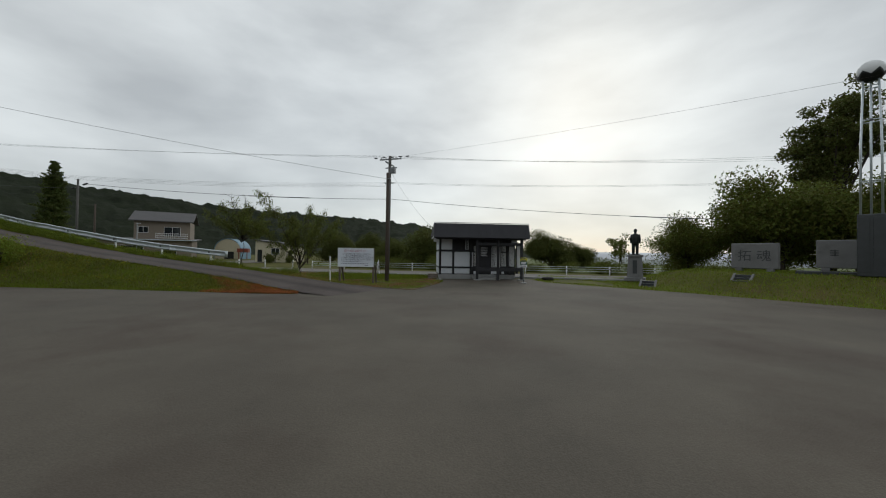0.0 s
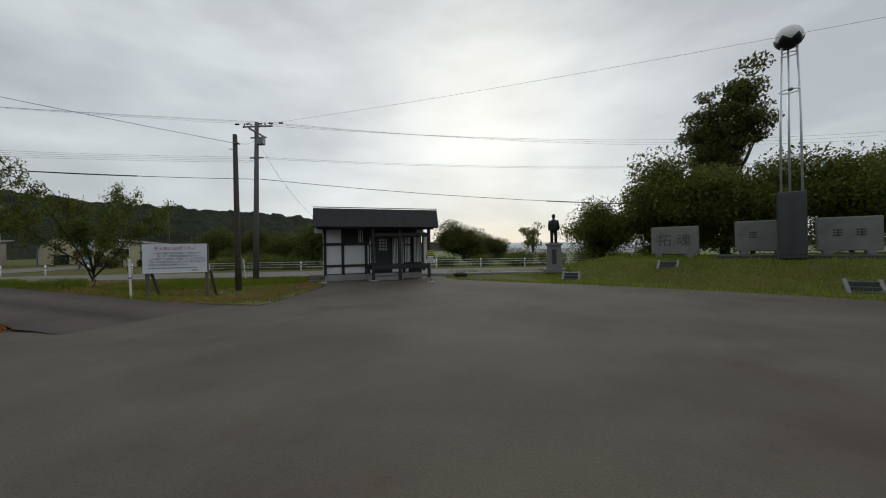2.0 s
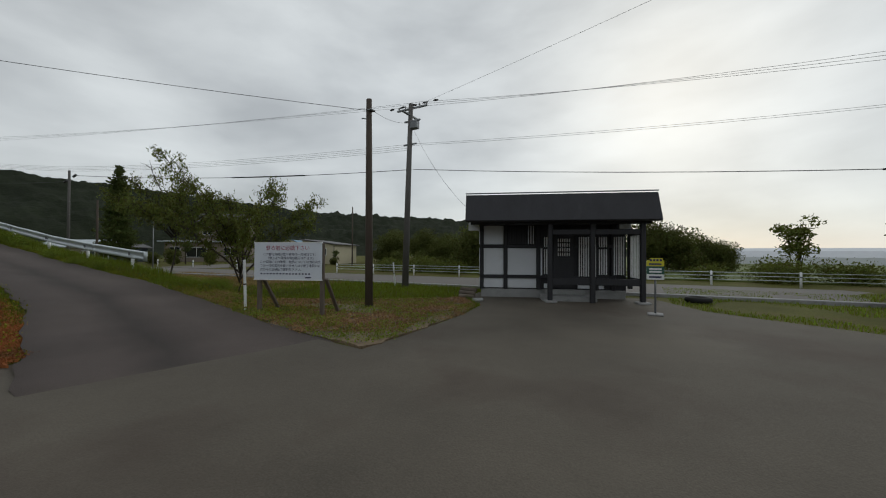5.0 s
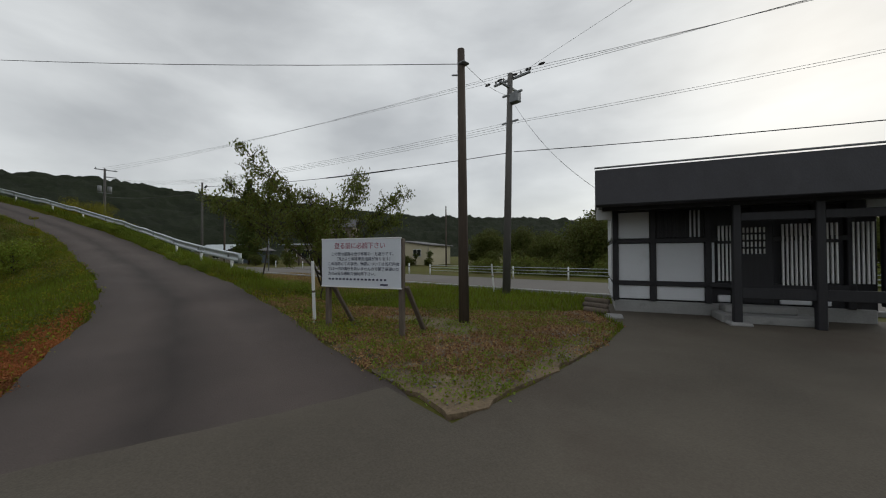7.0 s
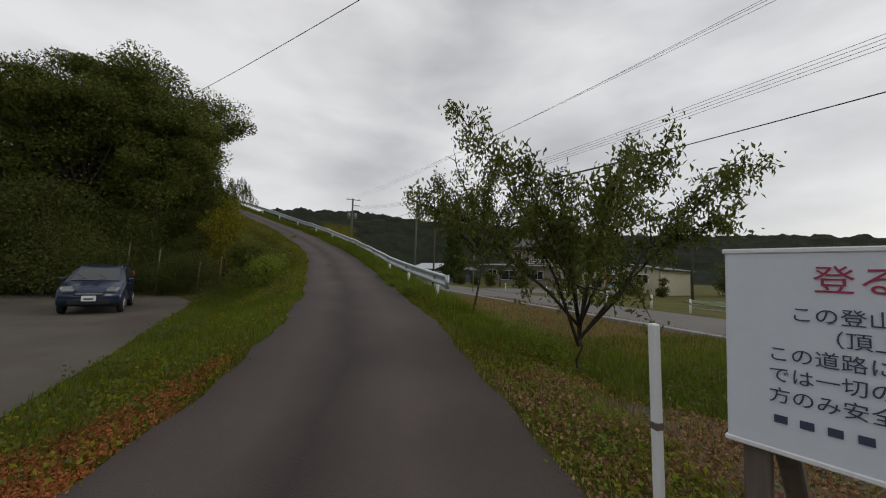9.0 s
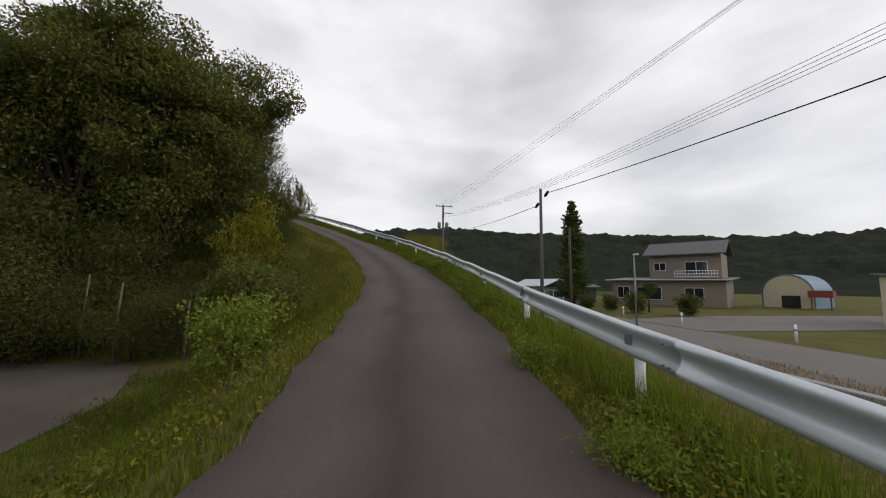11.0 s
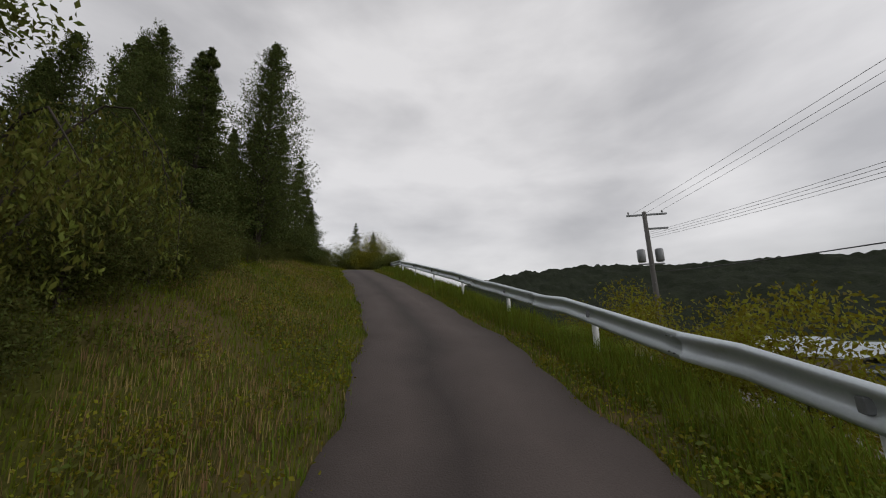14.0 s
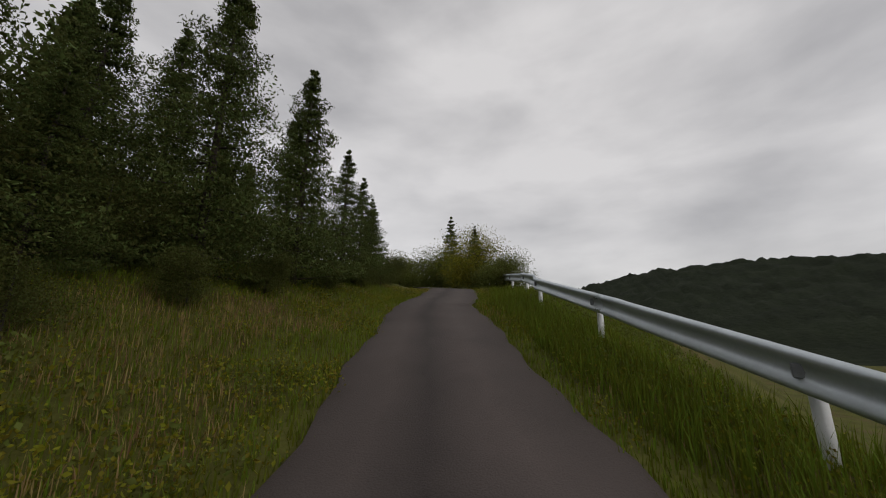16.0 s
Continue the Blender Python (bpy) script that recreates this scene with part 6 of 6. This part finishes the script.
def spots(n, box, keep, rng):
    """n places in a box x0, x1, y0, y1, or along the lane from way s0 to s1 between the offsets d0 and d1 from its edge."""
    out = []
    while len(out) < n:
        if len(box) == 4:
            x, y = rng.uniform(box[0], box[1]), rng.uniform(box[2], box[3])
        else:
            way, off = rng.uniform(box[0], box[1]), rng.uniform(box[2], box[3])
            x, y = axis_point(way, edge_r(way) + off if box[4] > 0 else edge_l(way) - off)[:2]
        if keep is None or keep(x, y):
            out.append((x, y, 0.0))
    return out


def scatter_grass(name, n, box, keep, h, material, seed, label, width=0.012):
    rng = np.random.default_rng(seed)
    p = np.array(spots(n, box, keep, rng))
    p[:, 2] = ground_z(p[:, 0], p[:, 1])
    a = rng.uniform(0, 2 * math.pi, n)
    H = h * rng.uniform(0.4, 1.3, n)
    side = np.stack([np.cos(a), np.sin(a), 0 * a], 1) * (width * rng.uniform(0.7, 1.5, n))[:, None]
    lean = np.stack([np.cos(a + 1.57), np.sin(a + 1.57), 0 * a], 1) * (H * rng.uniform(0.05, 0.55, n))[:, None]
    up = np.zeros((n, 3))
    up[:, 2] = H
    v = np.stack([p - side, p + side, p + side * 0.7 + lean * 0.35 + up * 0.6, p - side * 0.7 + lean * 0.35 + up * 0.6, p + lean + up], 1).reshape(-1, 3)
    q = np.arange(n)[:, None] * 5
    f = np.concatenate([np.hstack([q, q + 1, q + 2]), np.hstack([q, q + 2, q + 3]), np.hstack([q + 3, q + 2, q + 4])])
    return tagged(fast_mesh(name, v, f, material), label, "grass", kind="stuff")


def verge(x, y, lo, hi):
    s, d, z = on_axis(x, y)
    return 3.5 < s < 70 and ((edge_r(s) + lo < d < hi) or (-hi < d < edge_l(s) - lo))


def wedge(x, y):
    s, d, z = on_axis(x, y)
    return s > 3.0 and d < edge_l(s) - 0.02 and not inside(LOT, x, y)


def scatter_weeds(name, n, box, keep, h, size, material, seed, label, lift=0.02):
    rng = np.random.default_rng(seed)
    p = np.array(spots(n // 9 + 1, box, keep, rng))
    p[:, 2] = ground_z(p[:, 0], p[:, 1])
    c = np.repeat(p, 9, axis=0)
    c[:, :2] += rng.normal(size=(len(c), 2)) * 0.07
    c[:, 2] += lift + h * rng.random(len(c)) ** 1.5
    v, f = leaf_mesh(c[:n], size, rng, -0.2, 0.6)
    return tagged(fast_mesh(name, v, f, material), label, "weeds", kind="stuff")


def patch(x, y, k, cut):
    return noise.noise((x * k, y * k, 2.5)) > cut


BANK = (-66, -7, -3, 26)
stones_rng = np.random.default_rng(77)
stone_pts = []
while len(stone_pts) < 1500:
    sx, sy = stones_rng.uniform(-11, -3), stones_rng.uniform(20.5, 27)
    if inside(ISLAND, sx, sy):
        stone_pts.append((sx, sy, 0.04))
sv, sf = [], []
for sx, sy, sz in stone_pts:
    r = 0.008 + 0.02 * stones_rng.random() ** 2
    k = len(sv)
    sv += [(sx + r * a * stones_rng.uniform(0.6, 1.3), sy + r * b * stones_rng.uniform(0.6, 1.3), sz + r * c * 0.7) for a, b, c in ((1, 0, 0), (-1, 0, 0), (0, 1, 0), (0, -1, 0), (0, 0, 1), (0, 0, -1))]
    sf += [(k + a, k + b, k + c) for a, b, c in ((0, 2, 4), (2, 1, 4), (1, 3, 4), (3, 0, 4), (2, 0, 5), (1, 2, 5), (3, 1, 5), (0, 3, 5))]
tagged(fast_mesh("gravel", sv, sf, M["rock"]), "small loose stones on the bare earth", "gravel", kind="stuff")
scatter_grass("verge_grass", 60000, BANK, lambda x, y: verge(x, y, -0.08, 6.5) and not inside(LOT, x, y) and patch(x, y, 0.7, -0.4), 0.13, M["grass"], 1, "green grass along the lane", 0.006)
scatter_grass("verge_dry_grass", 14000, BANK, lambda x, y: verge(x, y, -0.04, 4.0) and not inside(LOT, x, y) and patch(x, y, 0.4, 0.05), 0.15, M["dry_grass"], 2, "dry yellow grass along the lane", 0.005)
scatter_weeds("verge_weeds", 50000, BANK, lambda x, y: verge(x, y, 0.02, 3.6) and not inside(LOT, x, y) and patch(x, y, 0.9, -0.15), 0.16, 0.05, M["leaf_light"], 12, "broad-leaved weeds along the lane")
scatter_weeds("bank_weeds", 60000, BANK, lambda x, y: verge(x, y, 0.3, 7.5) and not inside(LOT, x, y) and patch(x, y, 0.9, 0.12), 0.2, 0.06, M["leaf"], 13, "taller green weeds on the banks")
scatter_grass("wedge_grass", 34000, (-28, -6.5, 13.5, 19.5), wedge, 0.11, M["grass"], 3, "short bright grass between lane and car park", 0.006)
scatter_grass("mound_grass", 80000, (1.5, 30, 13, 36), lambda x, y: not inside(LOT, x, y) and patch(x, y, 0.5, -0.6 + (0.5 if x < 6 else 0)), 0.085, M["weed_green"], 4, "green grass on the mound", 0.011)
scatter_grass("pole_grass", 26000, (-15, -3.5, 21, 31), lambda x, y: not inside(ISLAND, x, y) and not inside(LOT, x, y) and on_axis(x, y)[1] > 1.8, 0.16, M["grass"], 5, "patchy grass round the utility poles", 0.007)
scatter_weeds("island_weeds", 15000, (-11.5, -3, 20.5, 27.5), lambda x, y: inside(ISLAND, x, y) and (patch(x, y, 0.9, 0.1) or (y < 22.8 and patch(x, y, 1.6, -0.35)) or x > -4.1), 0.05, 0.04, M["weed_green"], 6, "sparse low weeds on the bare earth", 0.055)
scatter_weeds("fallen_leaves", 30000, (-11.5, -3, 20.5, 27.5), lambda x, y: inside(ISLAND, x, y) and patch(x, y, 0.6, -0.18), 0.015, 0.045, M["dead_leaf"], 14, "dry fallen leaves on the bare earth", 0.06)
scatter_weeds("pine_litter", 24000, (-14, -6.5, 15.8, 19), lambda x, y: wedge(x, y) and on_axis(x, y)[0] < 6.4, 0.04, 0.028, M["rust_litter"], 15, "rust-brown dry litter on the verge tip", 0.075)
scatter_grass("dry_road_grass", 30000, (-31, -13, 22.6, 31), lambda x, y: on_axis(x, y)[1] > 2.9, 0.14, M["dry_grass"], 7, "dry grass below the embankment", 0.007)

LEFT, RIGHT = -1, 1
scatter_grass("bank_dry_grass", 9000, (29, 56, 0.6, 3.6, LEFT), lambda x, y: patch(x, y, 0.55, 0.02), 0.18, M["dry_grass"], 22, "brown dry grass on the bank under the trees", 0.004)
scatter_weeds("bank_flowers", 16000, (23, 60, 0.1, 4.0, LEFT), lambda x, y: patch(x, y, 1.1, -0.1), 0.26, 0.035, M["leaf_light"], 23, "yellow-green flowering weeds on the banks")
scatter_weeds("slope_flowers", 12000, (23, 60, 0.1, 1.5, RIGHT), lambda x, y: patch(x, y, 1.1, -0.05), 0.22, 0.035, M["leaf_light"], 24, "yellow-green weeds between lane and rail")
scatter_grass("bank_grass", 60000, (21, 62, 0.0, 4.6, LEFT), None, 0.13, M["grass"], 25, "thick green grass on the bank", 0.006)
scatter_grass("slope_grass", 45000, (9, 62, 0.0, 2.2, RIGHT), None, 0.13, M["grass"], 26, "thick green grass between lane and rail", 0.006)
scatter_grass("rail_grass", 34000, (12, 62, 0.5, 1.9, RIGHT), None, 0.36, M["grass"], 31, "tall grass under the guard rail", 0.006)
scatter_weeds("rail_weeds", 22000, (15, 36, 0.2, 1.2, RIGHT), lambda x, y: patch(x, y, 0.8, -0.1), 0.18, 0.045, M["weed_green"], 32, "lush green weeds under the guard rail")
scatter_weeds("bend_weeds", 14000, (54, 74, 1.6, 8.0, RIGHT), None, 0.35, 0.09, M["leaf"], 33, "rough weeds on the slope by the bend")
scatter_grass("bend_grass", 16000, (54, 74, 1.4, 8.0, RIGHT), None, 0.3, M["grass"], 34, "rough grass on the slope by the bend", 0.012)
scatter_weeds("tip_litter", 14000, (-15.5, -6.5, 15.8, 19), lambda x, y: inside(LITTER, x, y), 0.04, 0.028, M["rust_litter"], 35, "rust-brown dry needles over the verge tip", 0.075)
